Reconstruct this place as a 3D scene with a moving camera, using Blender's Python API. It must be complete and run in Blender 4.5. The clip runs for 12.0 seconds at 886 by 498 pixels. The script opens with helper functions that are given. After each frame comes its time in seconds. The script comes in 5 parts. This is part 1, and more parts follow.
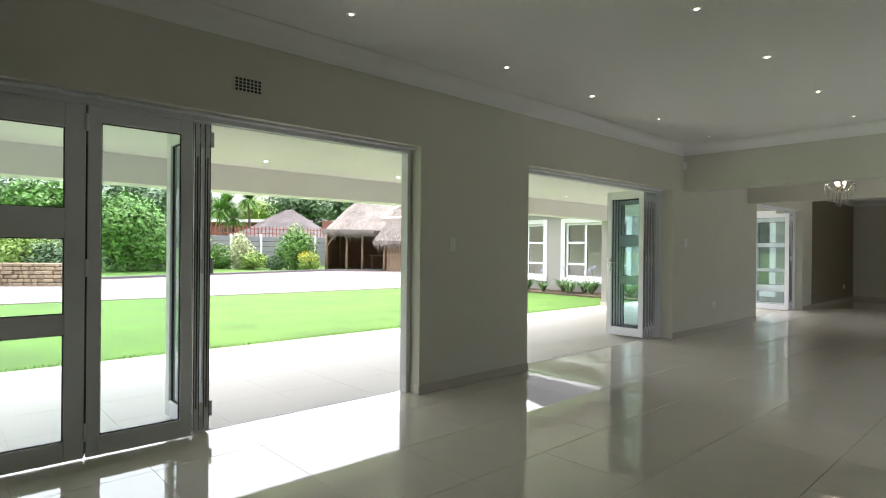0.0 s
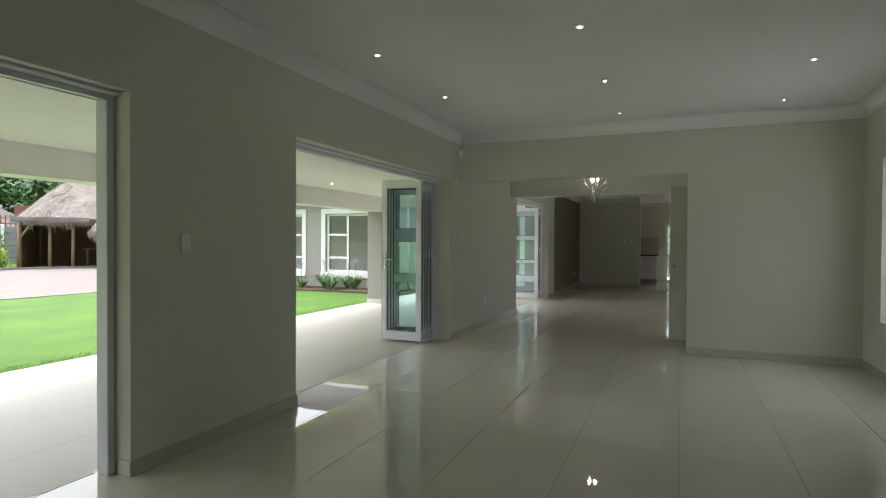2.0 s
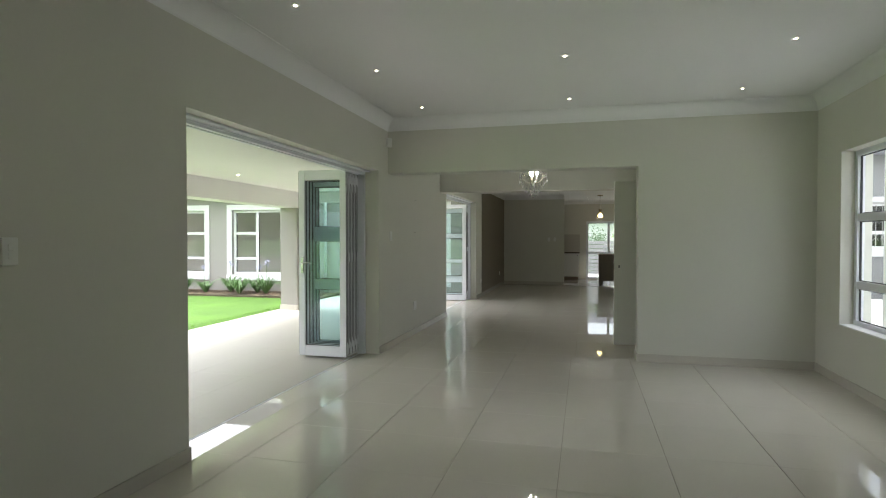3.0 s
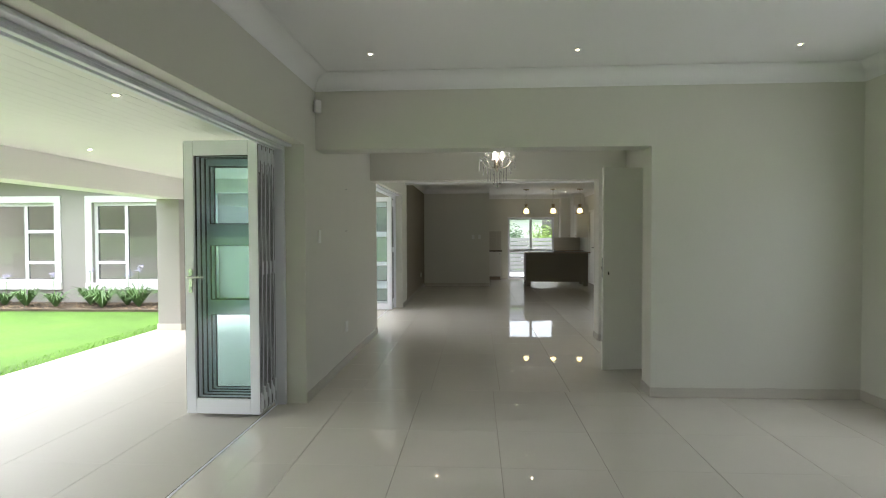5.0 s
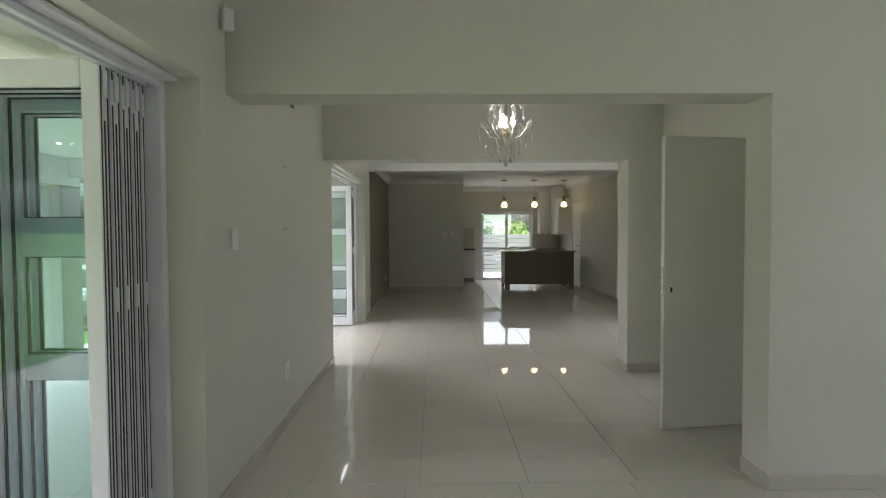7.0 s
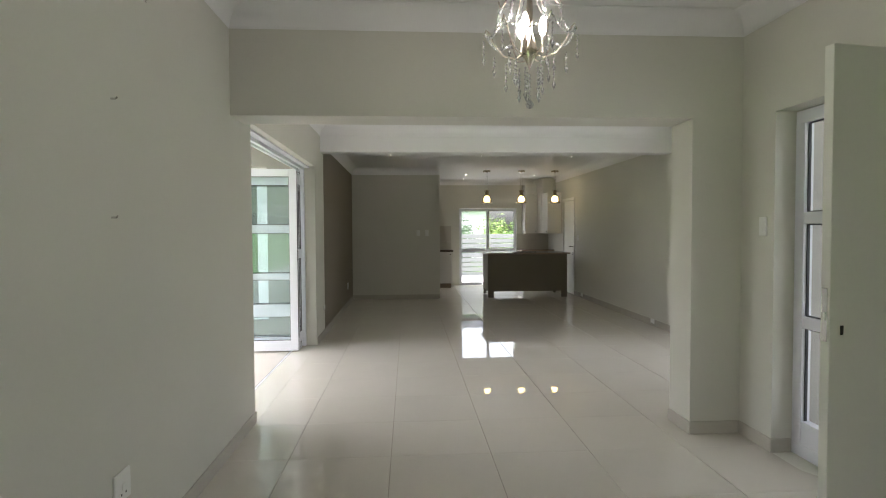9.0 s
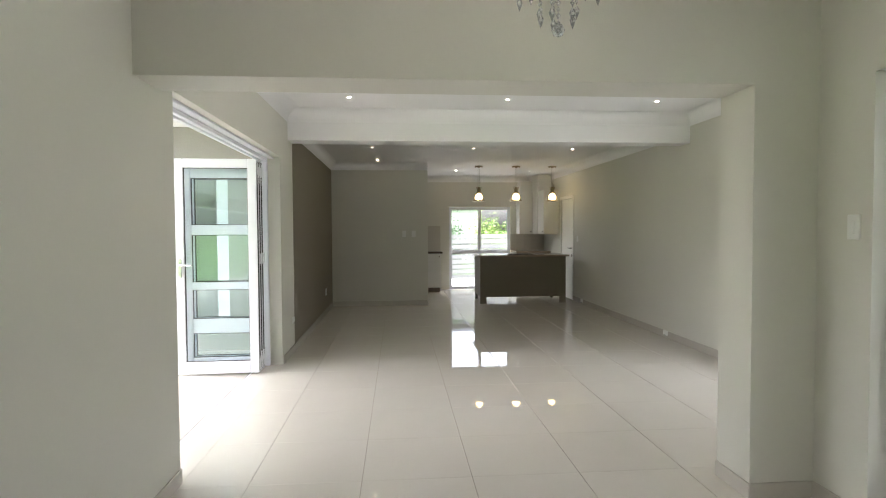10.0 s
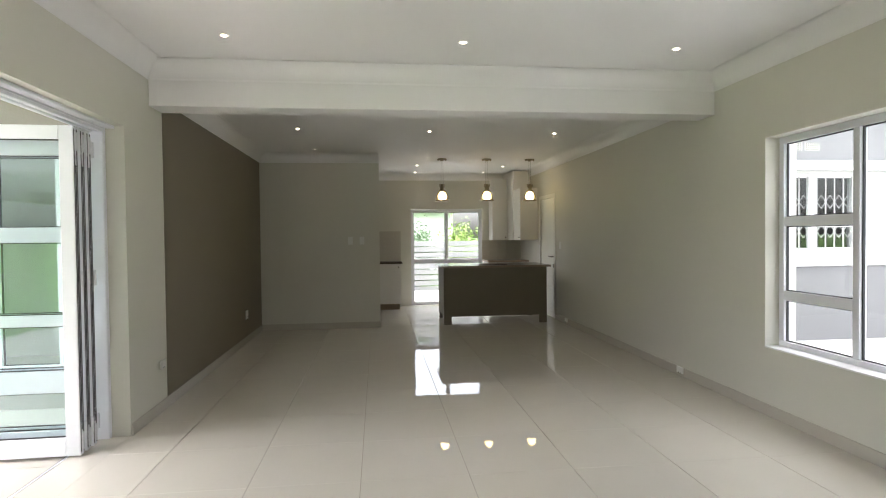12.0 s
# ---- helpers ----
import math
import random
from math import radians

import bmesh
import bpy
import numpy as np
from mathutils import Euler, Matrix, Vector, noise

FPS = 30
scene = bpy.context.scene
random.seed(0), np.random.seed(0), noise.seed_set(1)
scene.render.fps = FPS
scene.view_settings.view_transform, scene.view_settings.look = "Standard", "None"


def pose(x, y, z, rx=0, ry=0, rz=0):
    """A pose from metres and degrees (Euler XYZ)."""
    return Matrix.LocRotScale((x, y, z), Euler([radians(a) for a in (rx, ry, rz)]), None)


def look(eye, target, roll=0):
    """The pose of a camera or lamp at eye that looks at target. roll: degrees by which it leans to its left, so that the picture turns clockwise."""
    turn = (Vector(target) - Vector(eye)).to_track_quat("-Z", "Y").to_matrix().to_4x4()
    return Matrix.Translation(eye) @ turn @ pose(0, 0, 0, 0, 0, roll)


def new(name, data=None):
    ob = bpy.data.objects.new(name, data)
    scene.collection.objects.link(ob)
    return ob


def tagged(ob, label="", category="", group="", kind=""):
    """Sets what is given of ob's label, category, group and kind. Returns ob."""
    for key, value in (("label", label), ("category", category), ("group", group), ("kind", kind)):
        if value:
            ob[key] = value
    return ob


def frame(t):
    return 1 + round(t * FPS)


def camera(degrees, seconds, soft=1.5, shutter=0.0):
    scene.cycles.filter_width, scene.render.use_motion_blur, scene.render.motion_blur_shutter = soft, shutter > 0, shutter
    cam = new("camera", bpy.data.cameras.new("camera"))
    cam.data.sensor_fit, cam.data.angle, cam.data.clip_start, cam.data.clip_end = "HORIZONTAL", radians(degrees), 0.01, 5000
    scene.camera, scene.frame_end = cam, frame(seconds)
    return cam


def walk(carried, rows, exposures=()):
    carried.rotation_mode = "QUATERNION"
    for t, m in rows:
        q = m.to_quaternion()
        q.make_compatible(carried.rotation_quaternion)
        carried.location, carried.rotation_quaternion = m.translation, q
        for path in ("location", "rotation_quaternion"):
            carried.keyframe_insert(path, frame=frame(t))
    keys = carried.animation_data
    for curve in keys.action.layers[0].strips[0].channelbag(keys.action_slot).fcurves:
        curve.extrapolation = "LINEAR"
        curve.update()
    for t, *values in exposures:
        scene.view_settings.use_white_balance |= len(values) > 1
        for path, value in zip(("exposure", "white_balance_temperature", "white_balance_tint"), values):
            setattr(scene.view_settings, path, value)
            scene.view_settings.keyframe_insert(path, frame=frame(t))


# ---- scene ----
cam = camera(76.6, 12.0, soft=1.1)
PATH = [
    (0, (1.189, 1.053, 1.243), (2.538, 2.529, 1.242), 0.5),
    (0.5, (1.352, 1.227, 1.247), (2.865, 2.535, 1.233), 0.4),
    (1, (1.574, 1.419, 1.286), (3.208, 2.573, 1.268), 0.4),
    (1.5, (1.826, 1.659, 1.283), (3.547, 2.678, 1.26), 0.3),
    (2, (2.1, 1.939, 1.303), (3.943, 2.714, 1.274), 0.3),
    (2.5, (2.47, 2.183, 1.314), (4.38, 2.772, 1.282), 0.0),
    (3, (2.839, 2.414, 1.332), (4.778, 2.902, 1.294), -0.0),
    (5, (4.425, 3.313, 1.379), (6.42, 3.432, 1.326), -0.2),
    (5.5, (4.87, 3.458, 1.376), (6.869, 3.498, 1.316), -0.2),
    (6, (5.336, 3.567, 1.374), (7.335, 3.577, 1.31), -0.2),
    (6.5, (5.793, 3.608, 1.387), (7.792, 3.599, 1.324), -0.1),
    (7, (6.281, 3.621, 1.405), (8.28, 3.594, 1.336), -0.3),
    (9, (8.138, 3.608, 1.363), (10.133, 3.483, 1.295), -0.3),
    (9.5, (8.592, 3.584, 1.358), (10.585, 3.433, 1.287), -0.2),
    (10, (9.048, 3.51, 1.373), (11.04, 3.351, 1.304), -0.3),
    (10.5, (9.531, 3.402, 1.373), (11.522, 3.232, 1.306), -0.4),
    (11, (9.958, 3.286, 1.334), (11.946, 3.073, 1.277), -0.5),
    (11.5, (10.362, 3.142, 1.343), (12.348, 2.913, 1.296), -0.6),
    (12, (10.821, 3.002, 1.346), (12.808, 2.77, 1.302), -0.6),
]
walk(cam, [(t, look(eye, target, roll)) for t, eye, target, roll in PATH],
     [(0.0, 2.22, 6350, 13), (0.5, 1.98, 6350, 12), (1.0, 1.68, 6350, 11), (1.5, 1.56, 6350, 10), (2.0, 1.77, 6350, 10), (2.5, 2.04, 6300, 10), (3.0, 2.25, 6300, 10),
      (5.0, 2.41, 6250, 11), (5.5, 2.15, 6250, 11), (6.0, 2.00, 6250, 11), (6.5, 2.13, 6250, 12), (7.0, 2.42, 6250, 13), (9.0, 2.74, 6300, 14), (9.5, 2.95, 6300, 15), (10.5, 3.22, 6300, 14), (11.0, 3.25, 6350, 13),
      (11.5, 3.18, 6350, 13), (12.0, 3.00, 6400, 14)])

# ---- world and sun: bright overcast ----
world = bpy.data.worlds.new("overcast_sky")
scene.world = world
world.use_nodes = True
wn = world.node_tree
sky = wn.nodes.new("ShaderNodeTexSky")
sky.sky_type = "NISHITA"
sky.sun_disc = False
sky.sun_elevation, sky.sun_rotation = radians(76), radians(10)
sky.air_density, sky.dust_density, sky.ozone_density = 1.0, 6.0, 1.0
wn.nodes["Background"].inputs["Strength"].default_value = 0.15
grey = wn.nodes.new("ShaderNodeHueSaturation")
grey.inputs["Saturation"].default_value = 0.3
wn.links.new(sky.outputs["Color"], grey.inputs["Color"])
wn.links.new(grey.outputs["Color"], wn.nodes["Background"].inputs["Color"])
sun = new("sun", bpy.data.lights.new("sun", "SUN"))
sun.data.energy, sun.data.angle, sun.data.color = 1.0, radians(140), (1.0, 0.97, 0.92)
sun.matrix_world = look((0, 0, 0), (-0.07, -0.22, -0.97))


# ---- materials ----
def mat(name, color, rough=0.6, metal=0.0, var=0.06, scale=6.0, bump=0.0, bump_scale=80.0, fine=60.0, spec=0.5,
        coat=0.0, random_amount=0.0, emit=0.0, emit_color=None):
    m = bpy.data.materials.new(name)
    m.use_nodes = True
    nt = m.node_tree
    b = nt.nodes["Principled BSDF"]
    b.inputs["Roughness"].default_value = rough
    b.inputs["Metallic"].default_value = metal
    b.inputs["Specular IOR Level"].default_value = spec
    b.inputs["Coat Weight"].default_value = coat
    co = nt.nodes.new("ShaderNodeTexCoord")
    n1 = nt.nodes.new("ShaderNodeTexNoise")
    n1.inputs["Scale"].default_value, n1.inputs["Detail"].default_value = scale / 6, 5
    n2 = nt.nodes.new("ShaderNodeTexNoise")
    n2.inputs["Scale"].default_value, n2.inputs["Detail"].default_value = fine, 3
    for n in (n1, n2):
        nt.links.new(co.outputs["Object"], n.inputs["Vector"])
    add = nt.nodes.new("ShaderNodeMath")
    add.operation = "MULTIPLY_ADD"
    add.inputs[1].default_value = 0.4
    nt.links.new(n2.outputs["Fac"], add.inputs[0])
    nt.links.new(n1.outputs["Fac"], add.inputs[2])
    val = add.outputs[0]
    if random_amount:
        info = nt.nodes.new("ShaderNodeObjectInfo")
        mix = nt.nodes.new("ShaderNodeMath")
        mix.operation = "MULTIPLY_ADD"
        mix.inputs[1].default_value = random_amount
        nt.links.new(info.outputs["Random"], mix.inputs[0])
        nt.links.new(val, mix.inputs[2])
        val = mix.outputs[0]
    mr = nt.nodes.new("ShaderNodeMapRange")
    mr.inputs["From Min"].default_value, mr.inputs["From Max"].default_value = 0.35, 1.05 + random_amount
    mr.inputs["To Min"].default_value, mr.inputs["To Max"].default_value = 1 - var, 1 + var
    nt.links.new(val, mr.inputs["Value"])
    mul = nt.nodes.new("ShaderNodeVectorMath")
    mul.operation = "SCALE"
    mul.inputs[0].default_value = color
    nt.links.new(mr.outputs[0], mul.inputs["Scale"])
    nt.links.new(mul.outputs[0], b.inputs["Base Color"])
    if bump:
        nb = nt.nodes.new("ShaderNodeTexNoise")
        nb.inputs["Scale"].default_value, nb.inputs["Detail"].default_value = bump_scale, 4
        nt.links.new(co.outputs["Object"], nb.inputs["Vector"])
        bp = nt.nodes.new("ShaderNodeBump")
        bp.inputs["Strength"].default_value, bp.inputs["Distance"].default_value = bump, 0.01
        nt.links.new(nb.outputs["Fac"], bp.inputs["Height"])
        nt.links.new(bp.outputs[0], b.inputs["Normal"])
    if emit:
        b.inputs["Emission Color"].default_value = (*(emit_color or color), 1)
        b.inputs["Emission Strength"].default_value = emit
    return m


def glass_mat(name, tint=(0.94, 0.97, 0.96), rough=0.0, gloss=0.08):
    """Thin pane: clear with a gloss that grows at grazing angles."""
    m = bpy.data.materials.new(name)
    m.use_nodes = True
    nt = m.node_tree
    nt.nodes.remove(nt.nodes["Principled BSDF"])
    out = nt.nodes["Material Output"]
    tr = nt.nodes.new("ShaderNodeBsdfTransparent")
    tr.inputs["Color"].default_value = (*tint, 1)
    gl = nt.nodes.new("ShaderNodeBsdfGlossy")
    gl.inputs["Roughness"].default_value = rough
    lw = nt.nodes.new("ShaderNodeLayerWeight")
    lw.inputs["Blend"].default_value = 0.5
    pw = nt.nodes.new("ShaderNodeMath")
    pw.operation = "POWER"
    pw.inputs[1].default_value = 4.0
    nt.links.new(lw.outputs["Facing"], pw.inputs[0])
    fr = nt.nodes.new("ShaderNodeMath")
    fr.operation = "MULTIPLY_ADD"
    fr.inputs[1].default_value, fr.inputs[2].default_value = 0.8, gloss
    nt.links.new(pw.outputs[0], fr.inputs[0])
    mx = nt.nodes.new("ShaderNodeMixShader")
    nt.links.new(fr.outputs[0], mx.inputs[0])
    nt.links.new(tr.outputs[0], mx.inputs[1])
    nt.links.new(gl.outputs[0], mx.inputs[2])
    nt.links.new(mx.outputs[0], out.inputs["Surface"])
    return m


M_WALL = mat("wall_paint_greige", (0.655, 0.645, 0.575), 0.55, var=0.03, bump=0.08, bump_scale=140)
M_DARKWALL = mat("wall_paint_taupe", (0.21, 0.18, 0.132), 0.6, var=0.04, bump=0.08, bump_scale=140)
M_CEIL = mat("ceiling_white", (0.84, 0.84, 0.83), 0.7, var=0.02)
M_PATIO_CEIL = mat("patio_ceiling_boards", (0.81, 0.80, 0.78), 0.7, var=0.03)
M_SKIRT = mat("skirting_tile", (0.55, 0.52, 0.46), 0.25, var=0.05)
M_TILE = mat("polished_porcelain", (0.675, 0.637, 0.565), 0.012, var=0.04, scale=14, spec=0.9, random_amount=0.15)
M_GROUT = mat("grout", (0.36, 0.32, 0.26), 0.9, var=0.15)
M_PATIO = mat("patio_tile", (0.49, 0.46, 0.41), 0.45, var=0.05, scale=10, random_amount=0.15, bump=0.05)
M_ALU = mat("white_aluminium", (0.77, 0.78, 0.83), 0.3, var=0.02)
M_SEAL = mat("rubber_seal", (0.035, 0.035, 0.04), 0.6)
M_METAL = mat("brushed_steel", (0.62, 0.62, 0.61), 0.25, metal=1.0, var=0.05)
M_GLASS = glass_mat("window_glass")
M_GLASS_GREEN = glass_mat("folding_door_glass", (0.86, 0.935, 0.94), gloss=0.045)
M_DOOR = mat("white_door_paint", (0.82, 0.815, 0.76), 0.4, var=0.03)
M_PLASTIC = mat("white_plastic", (0.8, 0.8, 0.77), 0.35, var=0.02)
M_LAMP = mat("downlight_glow", (1, 0.93, 0.8), 0.5, emit=17.0, emit_color=(1.0, 0.83, 0.56))
# near-black: dark fittings, and shade painted into holes, grooves and the unlit room
M_DARK = mat("black_and_recess_shade", (0.02, 0.02, 0.02), 0.8)
M_PLASTER_OUT = mat("exterior_plaster_taupe", (0.33, 0.315, 0.29), 0.8, var=0.06, bump=0.2, bump_scale=60)
M_WHITE_OUT = mat("exterior_white_paint", (0.8, 0.8, 0.8), 0.6, var=0.04)
M_ISLAND = mat("island_taupe_lacquer", (0.165, 0.142, 0.105), 0.45, var=0.08)
M_STONE = mat("engineered_stone", (0.3, 0.24, 0.19), 0.15, var=0.15, fine=200)
M_COUNTER = mat("dark_counter", (0.05, 0.035, 0.03), 0.2, var=0.2)
M_CAB = mat("cabinet_white", (0.72, 0.71, 0.68), 0.3, var=0.02)
M_GRASS = mat("lawn", (0.054, 0.13, 0.007), 0.9, var=0.42, scale=5, bump=1.0, bump_scale=60, fine=22)


# ---- mesh helpers ----
def box(bm, x0, x1, y0, y1, z0, z1):
    v = [bm.verts.new((x, y, z)) for x in (x0, x1) for y in (y0, y1) for z in (z0, z1)]
    for f in ((0, 1, 3, 2), (4, 6, 7, 5), (0, 4, 5, 1), (2, 3, 7, 6), (0, 2, 6, 4), (1, 5, 7, 3)):
        bm.faces.new([v[i] for i in f])
    return v


def sheet(x0, x1, y, z0, z1):
    """A single glass sheet in the plane y."""
    bm = bmesh.new()
    bm.faces.new([bm.verts.new(q) for q in ((x0, y, z0), (x1, y, z0), (x1, y, z1), (x0, y, z1))])
    return bm


def boxes(*specs):
    bm = bmesh.new()
    for s in specs:
        box(bm, *s)
    return bm


def bevelled(bm, w=0.004, seg=1):
    bmesh.ops.bevel(bm, geom=list(bm.edges), offset=w, segments=seg, affect="EDGES", profile=0.5)
    return bm


def lathe(profile, n=24, bm=None, at=(0, 0, 0)):
    """Turns (radius, height) pairs round the z axis."""
    bm = bm or bmesh.new()
    rings = []
    for r, z in profile:
        rings.append([bm.verts.new((at[0] + r * math.cos(2 * math.pi * i / n), at[1] + r * math.sin(2 * math.pi * i / n), at[2] + z)) for i in range(n)])
    for a, b in zip(rings, rings[1:]):
        for i in range(n):
            bm.faces.new((a[i], a[(i + 1) % n], b[(i + 1) % n], b[i]))
    for ring, flip in ((rings[0], True), (rings[-1], False)):
        if (ring[0].co - ring[n // 2].co).length > 1e-5:
            bm.faces.new(ring[::-1] if flip else ring)
    return bm


def tube(points, radius, n=8, bm=None):
    """A round bar along points; radius may be a list."""
    bm = bm or bmesh.new()
    pts = [Vector(p) for p in points]
    rad = radius if isinstance(radius, (list, tuple)) else [radius] * len(pts)
    rings = []
    for i, p in enumerate(pts):
        d = (pts[min(i + 1, len(pts) - 1)] - pts[max(i - 1, 0)]).normalized()
        u = d.cross(Vector((0, 0, 1)) if abs(d.z) < 0.9 else Vector((1, 0, 0))).normalized()
        w = d.cross(u)
        rings.append([bm.verts.new(p + rad[i] * (math.cos(2 * math.pi * k / n) * u + math.sin(2 * math.pi * k / n) * w)) for k in range(n)])
    for a, b in zip(rings, rings[1:]):
        for k in range(n):
            bm.faces.new((a[k], a[(k + 1) % n], b[(k + 1) % n], b[k]))
    bm.faces.new(rings[0][::-1])
    bm.faces.new(rings[-1])
    return bm


def mesh_of(name, bm, material, smooth=False):
    bmesh.ops.recalc_face_normals(bm, faces=list(bm.faces))
    me = bpy.data.meshes.new(name)
    bm.to_mesh(me)
    bm.free()
    me.materials.append(material)
    if smooth:
        me.shade_smooth()
    return me


def part(name, bm, material, parent, label="", smooth=False):
    ob = new(name, mesh_of(name, bm, material, smooth))
    ob.parent = parent
    return tagged(ob, label)


def empty(name, m=None, label="", category="", group="", kind=""):
    ob = new(name)
    ob.empty_display_size = 0.1
    if m is not None:
        ob.matrix_basis = m
    return tagged(ob, label, category, group, kind)


def solid(name, bm, material, label="", category="", group="", kind="", smooth=False):
    return tagged(new(name, mesh_of(name, bm, material, smooth)), label, category, group, kind)


def structure(name, bm, material, label, category):
    return solid(name, bm, material, label, category, "", "structure")


def wall_boxes(axis, a0, a1, t0, t1, z0, z1, openings):
    """A wall along axis from a0 to a1, t0 to t1 thick, with openings (b0, b1, low, high) cut through."""
    bm = bmesh.new()

    def put(b0, b1, lo, hi):
        if b1 - b0 > 1e-4 and hi - lo > 1e-4:
            box(bm, *((b0, b1, t0, t1) if axis == "x" else (t0, t1, b0, b1)), lo, hi)
    pos = a0
    for b0, b1, lo, hi in sorted(openings):
        put(pos, b0, z0, z1)
        put(b0, b1, z0, lo)
        put(b0, b1, hi, z1)
        pos = b1
    put(pos, a1, z0, z1)
    bmesh.ops.remove_doubles(bm, verts=bm.verts, dist=1e-5)
    return bm


# ---- plan ----
YN, YS, TH = 4.70, 0.15, 0.25          # garden wall and street wall, inner faces
XW, X1, X2, X3, X4, X5 = -3.0, 9.22, 11.71, 15.30, 19.26, 21.80
Z1, Z3, Z4 = 2.74, 2.68, 2.58          # ceilings
OPEN_A, OPEN_B, OPEN_C = (0.62, 4.26, -0.03, 2.11), (5.70, 8.90, -0.03, 2.11), (12.16, 14.87, -0.03, 2.12)
WIN_R1, WIN_R3, DOOR_K = (6.73, 8.68, 0.54, 2.12), (12.72, 14.67, 0.50, 2.05), (19.66, 20.42, 0.0, 1.97)

structure("wall_north", wall_boxes("x", XW - TH, 15.552, YN, YN + TH, -0.1, 2.9, [OPEN_A, OPEN_B, OPEN_C]), M_WALL, "greige painted plaster wall with three wide folding-door openings", "wall")
structure("wall_north_dark", wall_boxes("x", 15.552, X5 + TH, YN - 0.004, YN + TH, -0.1, 2.9, []), M_DARKWALL, "dark taupe painted feature wall", "wall")
structure("wall_south_living", wall_boxes("x", XW - TH, X1, YS - TH, YS, -0.1, 2.9, [WIN_R1]), M_WALL, "greige painted wall with a white window", "wall")
structure("wall_south_kitchen", wall_boxes("x", X2 + 0.29, X5 + TH, YS - TH, YS, -0.1, 2.9, [WIN_R3, DOOR_K]), M_WALL, "greige painted wall with a window and a door", "wall")
structure("wall_west", wall_boxes("y", YS, YN, XW - TH, XW, -0.1, 2.9, []), M_WALL, "greige painted plaster wall", "wall")
structure("wall_hall_stub", wall_boxes("y", YS - TH, YN, X1, X1 + TH, -0.1, 2.9, [(1.85, YN, -0.1, 2.11)]), M_WALL, "greige wall with a wide opening into the hall", "wall")
structure("wall_hall_far", wall_boxes("y", YS - TH, YN, X2, X2 + 0.29, -0.1, 2.9, [(1.75, YN, -0.1, 2.08)]), M_WALL, "greige wall with a wide opening into the dining room", "wall")
structure("wall_hall_south", wall_boxes("x", X1 + TH, X2, 1.18, 1.41, -0.1, 2.9, [(10.33, 11.38, 0, 2.06)]), M_WALL, "greige wall with the glazed entrance door", "wall")
structure("wall_partition", wall_boxes("y", 2.97, YN - 0.004, X4, X4 + 0.14, -0.1, 2.9, []), M_WALL, "greige partition wall before the kitchen", "wall")
structure("wall_east", wall_boxes("y", YS, YN - 0.004, X5, X5 + TH, -0.1, 2.9, [(0.93, 2.35, 0, 1.89)]), M_WALL, "greige kitchen wall with a glazed back door", "wall")
structure("beam", boxes((X3, X3 + 0.25, YS, YN, 2.355, 2.9)), M_CEIL, "white dropped beam below the ceiling", "beam")

structure("ceiling_living", boxes((XW, X1, YS, YN, Z1, Z1 + 0.1)), M_CEIL, "smooth white ceiling", "ceiling")
structure("ceiling_hall", boxes((X1 + TH, X2, 1.41, YN, Z1, Z1 + 0.1)), M_CEIL, "smooth white ceiling", "ceiling")
structure("ceiling_dining", boxes((X2 + 0.29, X3, YS, YN, Z3, Z3 + 0.1)), M_CEIL, "smooth white ceiling", "ceiling")
structure("ceiling_kitchen", boxes((X3 + 0.25, X5, YS, YN - 0.004, Z4, Z4 + 0.1)), M_CEIL, "smooth white ceiling", "ceiling")
# unseen cover, added so no sky light leaks in above the ceilings
structure("light_tight_slab", boxes((XW - 0.5, X5 + 0.5, YS - TH - 0.3, YN + TH + 0.2, 2.9, 3.0)), M_WHITE_OUT, "plain unseen slab added over the house to keep sky light out", "roof")
structure("floor", boxes((XW, X5, YS, YN - 0.004, -0.12, -0.004)), M_GROUT, "floor bed with dark grout joints", "floor")
for ob_name, spec in (("threshold", (OPEN_A[0], OPEN_A[1])), ("threshold", (OPEN_B[0], OPEN_B[1])), ("threshold", (OPEN_C[0], OPEN_C[1]))):
    structure(ob_name, boxes((spec[0], spec[1], YN - 0.0045, YN + TH, -0.1, 0.0)), M_TILE, "tiled door threshold", "threshold")


# cornices: a cove between wall and ceiling
def cornice(x0, y0, x1, y1, inward, z, size=0.13):
    """Cove along the line, its profile turned to the side named by inward."""
    bm = bmesh.new()
    prof = [(0, 0), (0, -size)] + [(size * (1 - math.cos(a)) + 0.004, -size * (1 - math.sin(a))) for a in [radians(d) for d in range(6, 88, 6)]] + [(size + 0.012, -0.003), (size + 0.012, 0)]
    ends = []
    for x, y in ((x0, y0), (x1, y1)):
        ends.append([bm.verts.new((x + inward[0] * d, y + inward[1] * d, z + h)) for d, h in prof])
    n = len(prof)
    for i in range(n):
        bm.faces.new((ends[0][i], ends[0][(i + 1) % n], ends[1][(i + 1) % n], ends[1][i]))
    bm.faces.new(ends[0])
    bm.faces.new(ends[1][::-1])
    return solid("cornice", bm, M_CEIL, "white coved plaster cornice", "cornice", "", "structure")


